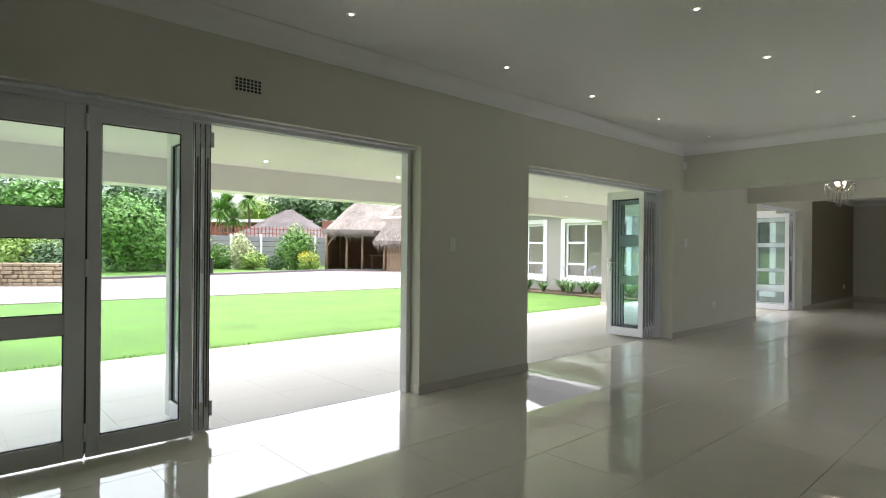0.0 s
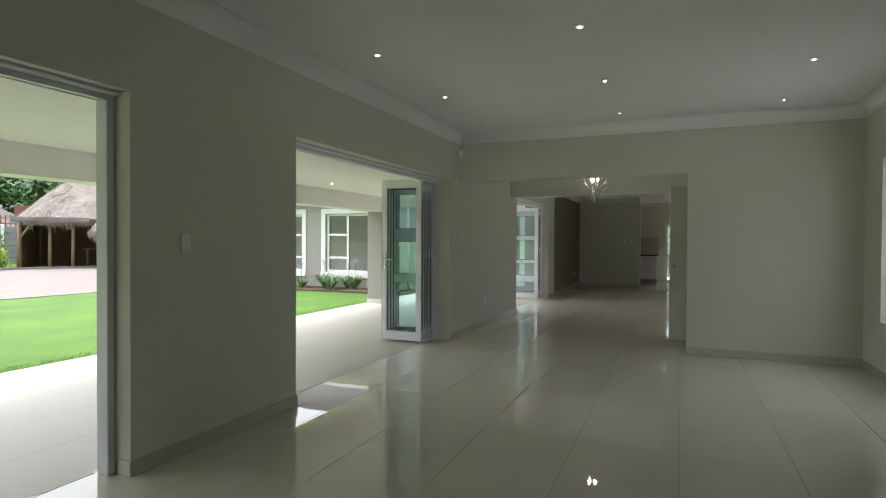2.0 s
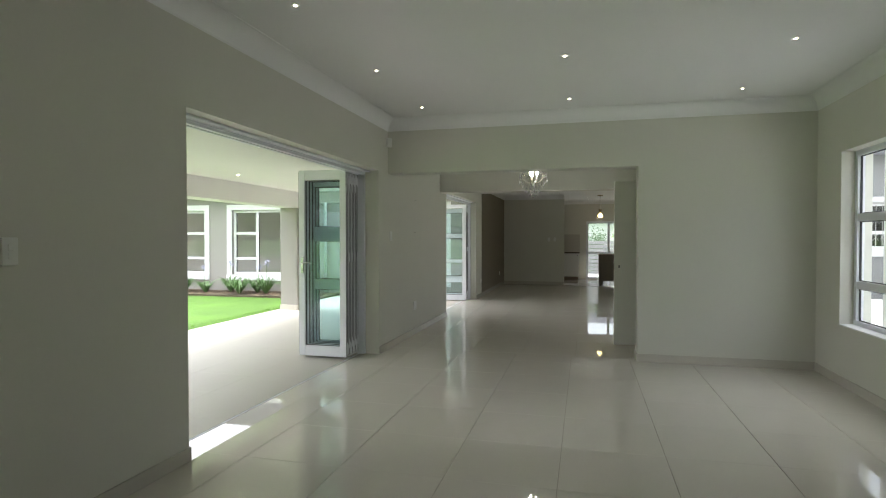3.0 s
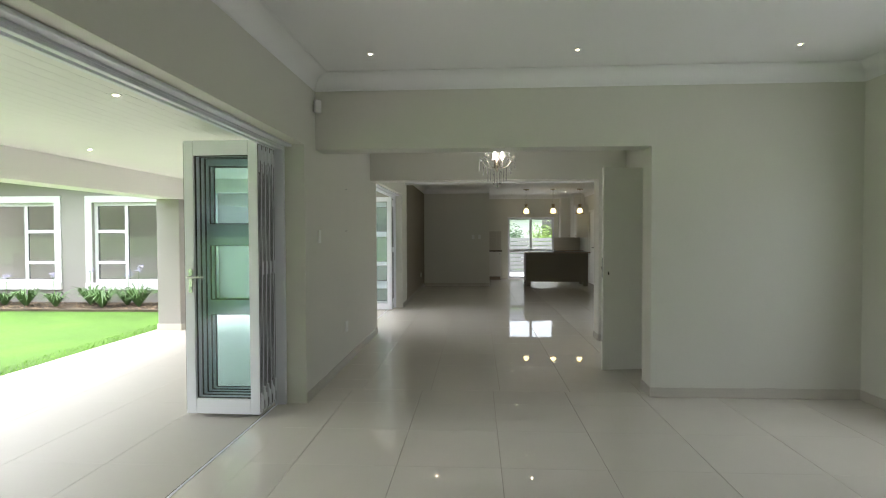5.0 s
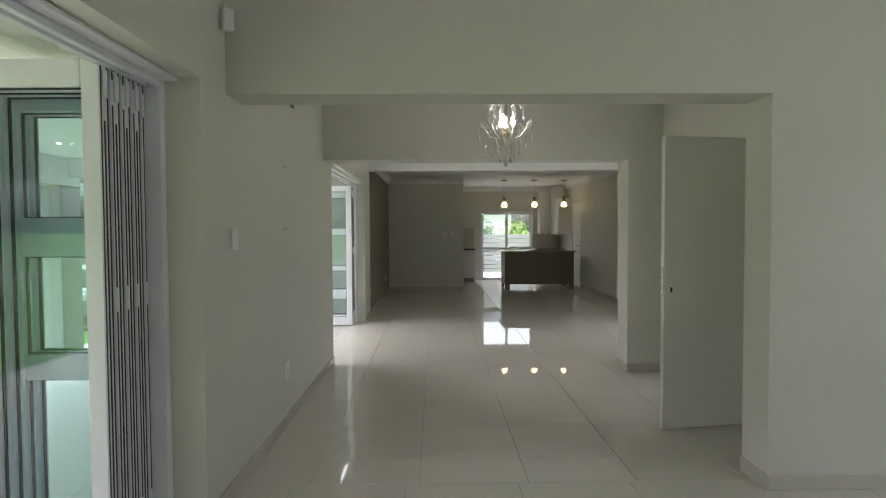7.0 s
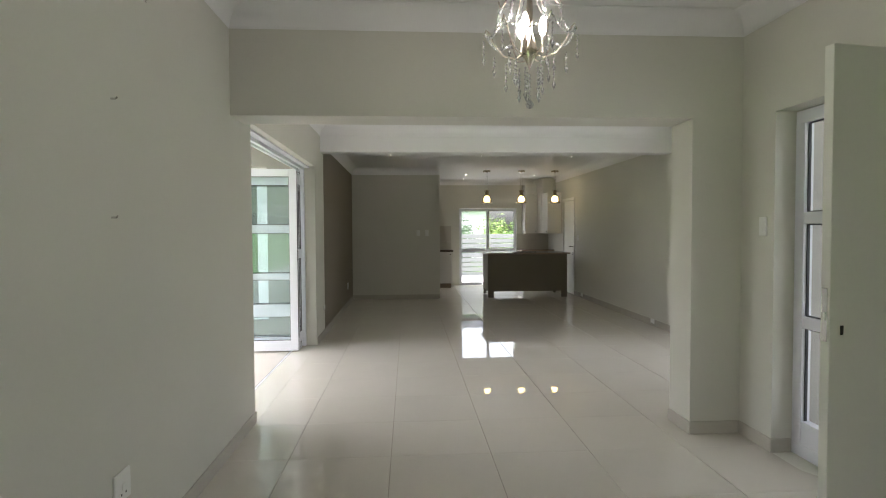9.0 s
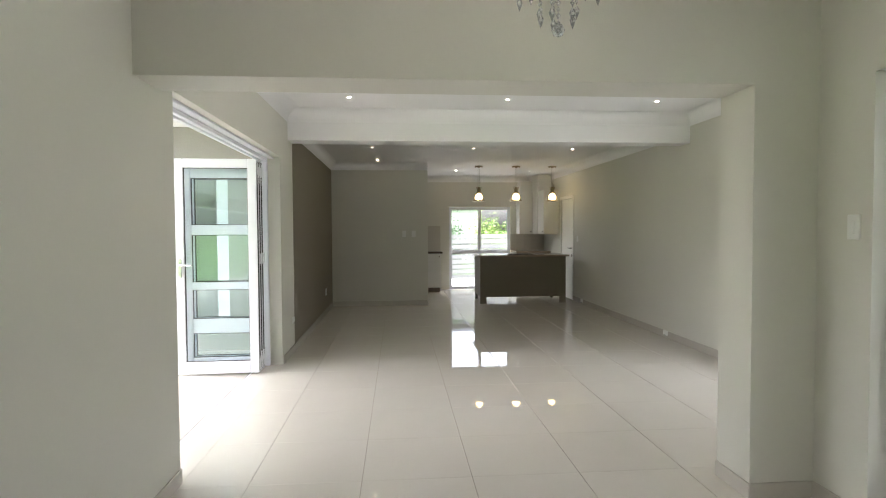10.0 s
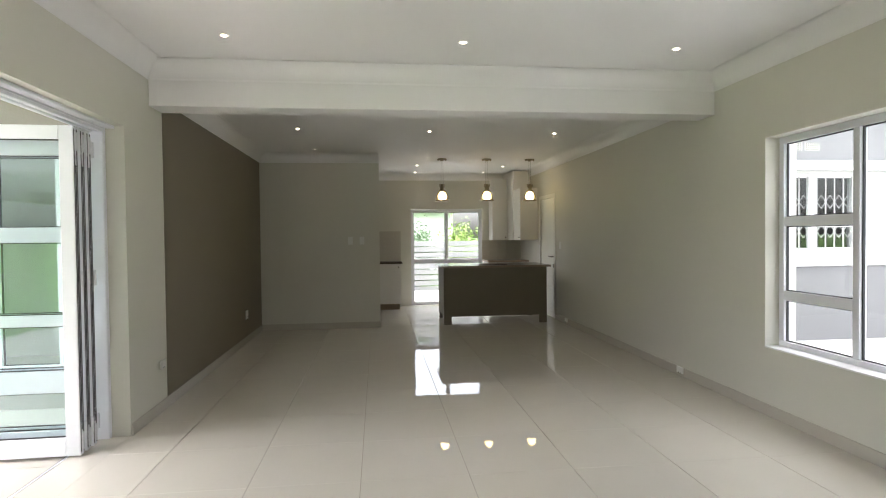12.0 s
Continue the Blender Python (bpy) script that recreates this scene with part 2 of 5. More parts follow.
E_ = 0.002
for spec in (
    (XW, YN - E_, X1, YN - E_, (0, -1), Z1 - E_), (XW, YS + E_, X1, YS + E_, (0, 1), Z1 - E_), (X1 - E_, YS, X1 - E_, YN, (-1, 0), Z1 - E_),
    (X1 + TH, YN - E_, X2, YN - E_, (0, -1), Z1 - E_), (X1 + TH, 1.41 + E_, X2, 1.41 + E_, (0, 1), Z1 - E_), (X2 - E_, 1.41, X2 - E_, YN, (-1, 0), Z1 - E_),
    (X1 + TH + E_, 1.41, X1 + TH + E_, YN, (1, 0), Z1 - E_),
    (X2 + 0.29, YN - E_, X3, YN - E_, (0, -1), Z3 - E_), (X2 + 0.29, YS + E_, X3, YS + E_, (0, 1), Z3 - E_), (X3 - E_, YS, X3 - E_, YN, (-1, 0), Z3 - E_),
    (X3 + 0.25, YN - 0.006, X4, YN - 0.006, (0, -1), Z4 - E_), (X3 + 0.25, YS + E_, X5, YS + E_, (0, 1), Z4 - E_), (X4 - E_, 2.97, X4 - E_, YN - 0.006, (-1, 0), Z4 - E_),
    (X5 - E_, YS, X5 - E_, YN - 0.01, (-1, 0), Z4 - E_)):
    cornice(*spec)


def skirting(x0, x1, y0, y1, h=0.085):
    return structure("baseboard", bevelled(boxes((x0, x1, y0, y1, 0, h)), 0.003), M_SKIRT, "cream tile skirting along the wall", "skirting")


S = 0.011
for spec in ((XW, OPEN_A[0], YN - S, YN), (OPEN_A[1], OPEN_B[0], YN - S, YN), (OPEN_B[1], OPEN_C[0], YN - S, YN), (OPEN_C[1], X4, YN - S - 0.004, YN - 0.0045),
             (XW, X1, YS, YS + S), (X1 - S, X1, YS + S, 1.85), (X1 - S, X1 + TH, 1.85, 1.85 + S), (X1 + TH, 10.33, 1.41, 1.41 + S), (11.38, X2, 1.41, 1.41 + S), (11.38 - S, 11.38, 1.29, 1.41 + S),
             (X2 - S, X2, 1.41 + S, 1.75), (X2 - S, X2 + 0.29, 1.75, 1.75 + S), (X2 + 0.29, X2 + 0.29 + S, YS + S, 1.75), (X2 + 0.29, DOOR_K[0] - 0.06, YS, YS + S), (X4 - S, X4, 2.97, YN - 0.02),
             (OPEN_A[1] - S, OPEN_A[1], YN - S, YN + 0.09), (OPEN_B[0], OPEN_B[0] + S, YN - S, YN + 0.09)):
    skirting(*spec)


# ---- folding doors ----
def leaf_parts(leaf, w, h, panes, glass, handle=False, d=0.045, st=0.085):
    """A glazed leaf standing on its parent's origin, w wide along x, panes as (low, high) heights, with stiles, rails, seals and glass."""
    zs = sorted(panes)
    part("stile", bevelled(boxes((0, st, -d / 2, d / 2, 0.0, h))), M_ALU, leaf)
    part("stile", bevelled(boxes((w - st, w, -d / 2, d / 2, 0.0, h))), M_ALU, leaf)
    low = 0.0
    for a, b in zs + [(h, h)]:
        part("rail", bevelled(boxes((st, w - st, -d / 2 + 0.001, d / 2 - 0.001, low, a))), M_ALU, leaf)
        low = b
    for a, b in zs:
        g = 0.006
        part("seal", boxes((st, w - st, -0.007, 0.007, a, a + g), (st, w - st, -0.007, 0.007, b - g, b), (st, st + g, -0.007, 0.007, a + g, b - g), (w - st - g, w - st, -0.007, 0.007, a + g, b - g)), M_SEAL, leaf, "black glazing seal")
        pane = part("pane", sheet(st + g, w - st - g, 0.0, a + g, b - g), glass, leaf, "greenish clear glass")
        pane.visible_shadow = False
    # edge channels and hinges that show when the leaves are folded
    for x0, x1 in ((-0.003, 0.0), (w, w + 0.003)):
        part("edge_gasket", boxes((x0, x1, -d / 2 + 0.004, -d / 2 + 0.009, 0.02, h - 0.02), (x0, x1, d / 2 - 0.009, d / 2 - 0.004, 0.02, h - 0.02), (x0, x1, -0.0035, 0.0035, 0.16, h - 0.24)), M_SEAL, leaf, "black edge gasket")
    for z in (0.03, h - 0.15):
        part("edge_block", bevelled(boxes((w + 0.0005, w + 0.009, -0.014, 0.014, z, z + 0.11)), 0.002), M_ALU, leaf, "pale bolt housing in the edge")
        part("edge_block", bevelled(boxes((-0.009, -0.0005, -0.014, 0.014, z, z + 0.11)), 0.002), M_ALU, leaf, "pale bolt housing in the edge")
    for z in (0.10, h / 2 + 0.02, h - 0.17):
        hinge = tube([(-0.006, -d / 2 - 0.006, z), (-0.006, -d / 2 - 0.006, z + 0.1)], 0.011, 10)
        box(hinge, -0.0045, 0.03, -d / 2 - 0.004, -d / 2, z + 0.01, z + 0.09)
        part("hinge", hinge, M_ALU, leaf, "white hinge")
    if handle:
        hd = bevelled(boxes((w - 0.06, w - 0.03, d / 2, d / 2 + 0.008, 0.92, 1.10)), 0.003)
        tube([(w - 0.045, d / 2, 1.04), (w - 0.045, d / 2 + 0.045, 1.04), (w - 0.17, d / 2 + 0.05, 1.04)], 0.009, 8, hd)
        cyl = tube([(w - 0.045, d / 2 + 0.008, 0.955), (w - 0.045, d / 2 + 0.016, 0.955)], 0.009, 10)
        part("lock_cylinder", cyl, M_METAL, leaf)
        part("handle", hd, M_METAL, leaf, "lever handle")


FULL = [(0.115, 1.955)]
THREE = [(0.113, 0.723), (0.838, 1.273), (1.443, 1.905)]
FOUR = [(0.14, 0.375), (0.515, 0.795), (0.868, 1.322), (1.418, 1.865)]


def fold_leaf(name, m, w, panes, label, group, glass=M_GLASS_GREEN, h=2.065, handle=False, d=0.045, st=0.085):
    leaf = empty(name, m, label, "door leaf", group)
    leaf_parts(leaf, w, h, panes, glass, handle, d, st)
    return leaf


def door_frame(name, x0, x1, top, out=0.0):
    f = empty(name, pose(0, 0, 0), "white aluminium folding door frame with a floor track", "door frame", "", "structure")
    y0, y1 = YN + 0.12 + out, YN + 0.21 + out
    part("jamb", bevelled(boxes((x0 + 0.001, x0 + 0.045, y0, y1, 0, top - 0.001))), M_ALU, f)
    part("jamb", bevelled(boxes((x1 - 0.045, x1 - 0.001, y0, y1, 0, top - 0.001))), M_ALU, f)
    part("head", bevelled(boxes((x0 + 0.045, x1 - 0.045, y0, y1, top - 0.03, top - 0.001), (x0 + 0.045, x1 - 0.045, y0, y0 + 0.03, top - 0.05, top - 0.03), (x0 + 0.045, x1 - 0.045, y1 - 0.03, y1, top - 0.05, top - 0.03)), 0.002), M_ALU, f)
    part("track", boxes((x0 + 0.045, x1 - 0.045, YN + TH - 0.024, YN + TH - 0.01, 0, 0.003)), M_ALU, f)
    part("track_groove", boxes((x0 + 0.045, x1 - 0.045, YN + TH - 0.01, YN + TH - 0.004, 0, 0.002)), M_DARK, f)
    part("trim", bevelled(boxes((x0 + 0.001, x1 - 0.001, y0 - 0.06, y0 - 0.001, top - 0.02, top - 0.001))), M_ALU, f)
    return f


door_frame("door_frame_1", OPEN_A[0], OPEN_A[1], OPEN_A[3])
door_frame("door_frame_2", OPEN_B[0], OPEN_B[1], OPEN_B[3], 0.04)
door_frame("door_frame_3", OPEN_C[0], OPEN_C[1], OPEN_C[3])
YF = YN + 0.165
GA, GB, GC = "folding doors of the living room", "folding doors beside the hall", "folding doors of the dining room"
fold_leaf("folding_door_leaf", pose(1.27, YF, 0.012), 0.58, THREE, "closed white aluminium folding leaf with three panes", GA, st=0.1)
fold_leaf("folding_door_leaf", pose(0.68, YF, 0.012), 0.58, FULL, "closed white aluminium folding leaf with one tall pane", GA)
fold_leaf("folding_door_leaf", pose(1.86, YF, 0.012), 0.588, FULL, "closed white aluminium folding leaf with one tall pane", GA, st=0.07)
for i, x in enumerate((2.49, 2.555)):
    fold_leaf("folding_door_leaf", pose(x, YF + 0.02, 0.012, 0, 0, 90), 0.58, FULL, "white aluminium leaf folded out square to the wall", GA)
for i in range(5):
    fold_leaf("folding_door_leaf", pose(8.556 + 0.08 * i, YF + 0.075, 0.022, 0, 0, 88.8 + i * 0.3), 0.575, FULL if i < 3 else THREE, "white aluminium leaf in a folded stack standing open", GB, handle=(i == 0), d=0.056, st=0.075)
for i, x in enumerate((14.53, 14.61, 14.69)):
    fold_leaf("folding_door_leaf", pose(x, YF - 0.02, 0.012, 0, 0, 91 - i * 0.3), 0.76 if i == 0 else 0.72, FULL if i == 0 else FOUR, "white aluminium leaf in a folded stack standing open", GC, handle=(i == 0), h=2.04)


# ---- windows ----
def window(name, m, cols, rows, w, h, label, material=M_ALU, glass=M_GLASS, d=0.06, fr=0.05, big=(), handles=False, kind="structure"):
    """Casement window in its own x (width) and z (height); cols and rows: dividing fractions; big: columns left undivided."""
    win = empty(name, m, label, "window", "", kind)
    part("window_frame", bevelled(boxes((0, w, -d / 2, d / 2, 0, fr), (0, w, -d / 2, d / 2, h - fr, h), (0, fr, -d / 2, d / 2, fr, h - fr), (w - fr, w, -d / 2, d / 2, fr, h - fr)), 0.003), material, win)
    xs = [0] + [c * w for c in cols] + [w]
    for i in range(len(xs) - 1):
        a = xs[i] + (fr if i == 0 else fr / 2)
        b = xs[i + 1] - (fr if i == len(xs) - 2 else fr / 2)
        if i:
            part("mullion", bevelled(boxes((xs[i] - fr / 2, xs[i] + fr / 2, -d / 2 + 0.002, d / 2 - 0.002, fr, h - fr)), 0.003), material, win)
        zs = [fr] + ([] if i in big else [r * h for r in rows]) + [h - fr]
        for j in range(len(zs) - 1):
            lo, hi = zs[j] + (0 if j == 0 else 0.035), zs[j + 1] - (0 if j == len(zs) - 2 else 0.035)
            if j:
                part("transom", bevelled(boxes((a, b, -d / 2 + 0.003, d / 2 - 0.003, zs[j] - 0.035, zs[j] + 0.035)), 0.003), material, win)
            g = 0.007
            part("seal", boxes((a, b, -0.008, 0.008, lo, lo + g), (a, b, -0.008, 0.008, hi - g, hi), (a, a + g, -0.008, 0.008, lo + g, hi - g), (b - g, b, -0.008, 0.008, lo + g, hi - g)), M_SEAL, win, "black glazing seal")
            p = part("pane", sheet(a + g, b - g, 0.0, lo + g, hi - g), glass, win)
            p.visible_shadow = False
    if handles:
        part("window_stay", bevelled(boxes((fr + 0.25, fr + 0.42, d / 2, d / 2 + 0.012, rows[0] * h - 0.01, rows[0] * h + 0.012)), 0.003), M_METAL, win, "small metal window stay")
    return win


window("window_1", pose(WIN_R1[0], YS - 0.14, WIN_R1[2]), (0.345, 0.655), (0.237, 0.619), 1.95, 1.58, "white aluminium window in three columns", big=(1,), handles=True)
structure("window_sill", bevelled(boxes((WIN_R1[0], WIN_R1[1], YS - 0.11, YS + 0.004, WIN_R1[2], WIN_R1[2] + 0.012)), 0.002), M_WHITE_OUT, "white window sill", "sill")
window("window_2", pose(WIN_R3[0], YS - 0.14, WIN_R3[2]), (0.345, 0.655), (0.25, 0.60), 1.95, 1.55, "white aluminium window in three columns", big=(1,), handles=True)
structure("window_sill", bevelled(boxes((WIN_R3[0], WIN_R3[1], YS - 0.11, YS + 0.004, WIN_R3[2], WIN_R3[2] + 0.012)), 0.002), M_WHITE_OUT, "white window sill", "sill")

# glazed entrance door in the hall and back door of the kitchen
ed = window("door_1", pose(10.332, 1.255, 0.0), (), (0.392, 0.692), 1.045, 2.055, "closed white aluminium glazed entrance door", fr=0.075)
part("kick_rail", bevelled(boxes((0.076, 0.969, -0.028, 0.028, 0.076, 0.215)), 0.003), M_ALU, ed)
part("handle", tube([(0.09, 0.03, 1.02), (0.09, 0.075, 1.02), (0.2, 0.08, 1.02)], 0.009), M_METAL, ed, "lever handle")
kd = window("door_2", pose(X5 + 0.10, 2.35, 0.0, 0, 0, -90), (0.5,), (0.455,), 1.42, 1.885, "white aluminium glazed back door in two panels", fr=0.06)
part("handle", tube([(0.66, -0.03, 1.0), (0.66, -0.07, 1.0), (0.55, -0.075, 1.0)], 0.008), M_METAL, kd, "lever handle")

# white flush door standing open in the hall
hall_door = empty("hall_door", pose(10.262, 1.26, 0.008, 0, 0, 99), "white flush door standing open against the hall entrance", "door")
part("panel", bevelled(boxes((0, 0.80, -0.02, 0.02, 0, 2.03)), 0.002), M_DOOR, hall_door)
part("lock_plate", boxes((0.80, 0.803, -0.011, 0.011, 0.93, 1.13)), M_METAL, hall_door, "steel lock plate")
part("keyhole", boxes((0.738, 0.752, 0.02, 0.022, 0.955, 0.99)), M_DARK, hall_door, "dark keyhole")
part("bolt", boxes((0.803, 0.812, -0.006, 0.006, 1.01, 1.04)), M_METAL, hall_door, "steel latch")

# kitchen side door
kdoor = empty("door_3", pose(DOOR_K[0], YS, 0), "closed white door with a painted frame", "door", "", "structure")
part("door_frame", bevelled(boxes((-0.06, 0.0, -0.1, 0.012, 0, 2.03), (0.76, 0.82, -0.1, 0.012, 0, 2.03), (0.0, 0.76, -0.1, 0.012, 1.97, 2.03)), 0.003), M_DOOR, kdoor)
part("panel", bevelled(boxes((0.003, 0.757, -0.05, -0.01, 0.008, 1.967)), 0.002), M_DOOR, kdoor)
part("handle", tube([(0.07, -0.01, 1.0), (0.07, 0.04, 1.0), (0.17, 0.045, 1.0)], 0.008), M_COUNTER, kdoor, "dark lever handle")
part("lock", bevelled(boxes((0.055, 0.085, -0.01, -0.004, 0.82, 0.88)), 0.002), M_DARK, kdoor, "dark lock plate")


# ---- downlights ----
def downlight(x, y, z, group, r=0.024):
    d = empty("downlight", pose(x, y, z), "small round recessed downlight with a white rim, lit", "downlight", group)
    part("rim", lathe([(r, -0.001), (r + 0.002, -0.005), (r + 0.012, -0.006), (r + 0.016, -0.001)], 20), M_PLASTIC, d, smooth=True)
    part("bulb", lathe([(0.0, -0.006), (r - 0.003, -0.006), (r - 0.001, -0.0012)], 16), M_LAMP, d, "glowing lamp face")
    return d


for x in (0.6, 1.9, 3.17, 4.675, 5.93, 7.29, 8.655):
    for y in (4.11, 2.565, 0.98):
        downlight(x, y, Z1, "living room downlights", 0.0105)
for x in (12.75, 13.70, 14.66):
    for y in (3.98, 2.40, 0.85):
        downlight(x, y, Z3, "dining room downlights", 0.016)
for x, y in ((17.32, 3.88), (17.36, 2.385), (17.42, 0.865), (18.82, 3.85), (20.52, 2.31), (20.62, 0.77), (21.55, 2.27), (21.55, 0.95)):
    downlight(x, y, Z4, "kitchen downlights", 0.014)

# ---- island ----
isl = empty("kitchen_island", pose(0, 0, 0), "dark taupe kitchen island on short feet with a stone top", "kitchen island")
part("body", bevelled(boxes((19.29, 20.1, 0.41, 2.0, 0.12, 0.865)), 0.004), M_ISLAND, isl)
part("front_panel", bevelled(boxes((19.272, 19.29, 0.40, 2.01, 0.125, 0.862)), 0.003), M_ISLAND, isl)
for x in (19.285, 20.04):
    for y in (0.41, 1.925):
        part("leg", lathe([(0.03, 0.0), (0.036, 0.01), (0.03, 0.05), (0.042, 0.12)], 12, at=(x + 0.035, y + 0.037, 0)), M_ISLAND, isl, smooth=True)
for y0, y1 in ((0.40, 0.52), (1.89, 2.01)):
    part("leg_bracket", bevelled(boxes((19.274, 19.30, y0, y1, 0.0, 0.125)), 0.003), M_ISLAND, isl)
top_i = solid("island_worktop", bevelled(boxes((19.24, 20.16, 0.34, 2.05, 0.866, 0.896)), 0.004), M_STONE, "polished brown stone worktop on the island", "worktop")
solid("hob", bevelled(boxes((19.55, 20.0, 0.95, 1.45, 0.897, 0.904)), 0.002), M_COUNTER, "black glass hob set on the worktop", "hob")

# ---- kitchen cupboards ----
def cupboard(name, x0, x1, y0, y1, z0, z1, face, label, doors=1, knob_low=True):
    c = empty(name, pose(0, 0, 0), label, "cupboard", "kitchen cupboards")
    part("body", boxes((x0, x1, y0, y1, z0, z1)), M_CAB, c)
    for i in range(doors):
        if face == "-x":
            a, b = y0 + (y1 - y0) * i / doors + 0.003, y0 + (y1 - y0) * (i + 1) / doors - 0.003
            dr = part("cupboard_door", bevelled(boxes((x0 - 0.019, x0 - 0.001, a, b, z0 + 0.003, z1 - 0.003)), 0.002), M_CAB, c)
            kx, ky = x0 - 0.019, a + 0.04
            kn = lathe([(0.006, 0), (0.006, 0.012), (0.012, 0.02), (0.008, 0.026), (0.0, 0.027)], 10)
            bmesh.ops.transform(kn, matrix=pose(kx, ky, z0 + 0.05 if knob_low else z1 - 0.06, 0, -90, 0), verts=kn.verts)
        else:
            a, b = x0 + (x1 - x0) * i / doors + 0.003, x0 + (x1 - x0) * (i + 1) / doors - 0.003
            dr = part("cupboard_door", bevelled(boxes((a, b, y1 + 0.001, y1 + 0.019, z0 + 0.003, z1 - 0.003)), 0.002), M_CAB, c)
            kn = lathe([(0.006, 0), (0.006, 0.012), (0.012, 0.02), (0.008, 0.026), (0.0, 0.027)], 10)
            bmesh.ops.transform(kn, matrix=pose(a + 0.04, y1 + 0.019, z0 + 0.05 if knob_low else z1 - 0.06, -90, 0, 0), verts=kn.verts)
        part("knob", kn, M_COUNTER, dr, "dark round knob")
    return c


cupboard("wall_cupboard", 21.46, 21.79, 0.50, 0.80, 1.27, 2.2, "-x", "white wall cupboard over the stove worktop")
cupboard("wall_cupboard", 20.60, 21.10, 0.152, 0.45, 1.27, 2.2, "+y", "white wall cupboard beside the corner")
hood = bmesh.new()
lo = [(21.46, 0.50), (21.79, 0.50), (21.79, 0.155), (21.10, 0.155), (21.10, 0.45), (21.14, 0.48)]
vv = [[hood.verts.new((x, y, z)) for x, y in lo] for z in (1.27, 2.56)]
for i in range(len(lo)):
    hood.faces.new((vv[0][i], vv[0][(i + 1) % 6], vv[1][(i + 1) % 6], vv[1][i]))
hood.faces.new(vv[0]), hood.faces.new(vv[1][::-1])
solid("corner_cupboard", hood, M_CAB, "tall white corner cupboard reaching the ceiling", "cupboard", "kitchen cupboards")
solid("cupboard_bulkhead", boxes((21.48, 21.79, 0.502, 0.78, 2.205, 2.44)), M_CAB, "white boxed bulkhead above the wall cupboard", "bulkhead")
cupboard("base_cupboard", 21.22, 21.79, 2.58, 4.0, 0.11, 0.85, "-x", "white base cupboard with a dark worktop", doors=3, knob_low=False)
solid("cupboard_plinth", boxes((21.27, 21.79, 2.60, 4.0, 0.0, 0.108)), M_STONE, "brown plinth under the base cupboard", "plinth")
solid("worktop", bevelled(boxes((21.19, 21.795, 2.55, 4.0, 0.852, 0.885)), 0.003), M_COUNTER, "dark polished worktop on the base cupboard", "worktop")
cupboard("base_cupboard", 21.22, 21.79, 0.16, 0.92, 0.11, 0.85, "-x", "white base cupboard below the wall cupboards", doors=2, knob_low=False)
solid("cupboard_plinth", boxes((21.27, 21.79, 0.17, 0.90, 0.0, 0.108)), M_STONE, "brown plinth under the base cupboard", "plinth")
solid("worktop", bevelled(boxes((21.19, 21.795, 0.153, 0.94, 0.852, 0.885)), 0.003), M_STONE, "brown stone worktop on the base cupboard", "worktop")

for y0, y1, z1 in ((2.55, 4.0, 1.46), (0.153, 0.94, 1.265)):
    sb = empty("splashback", pose(0, 0, 0), "pale glossy tiled splashback above the worktop", "splashback", "", "structure")
    n, m_ = round((y1 - y0) / 0.15), round((z1 - 0.89) / 0.095)
    for i in range(n):
        for j in range(m_):
            a, b = y0 + (y1 - y0) * i / n, 0.89 + (z1 - 0.89) * j / m_
            part("tile", boxes((X5 - 0.008, X5 - 0.0005, a + 0.001, a + (y1 - y0) / n - 0.001, b + 0.001, b + (z1 - 0.89) / m_ - 0.001)), M_SKIRT, sb)

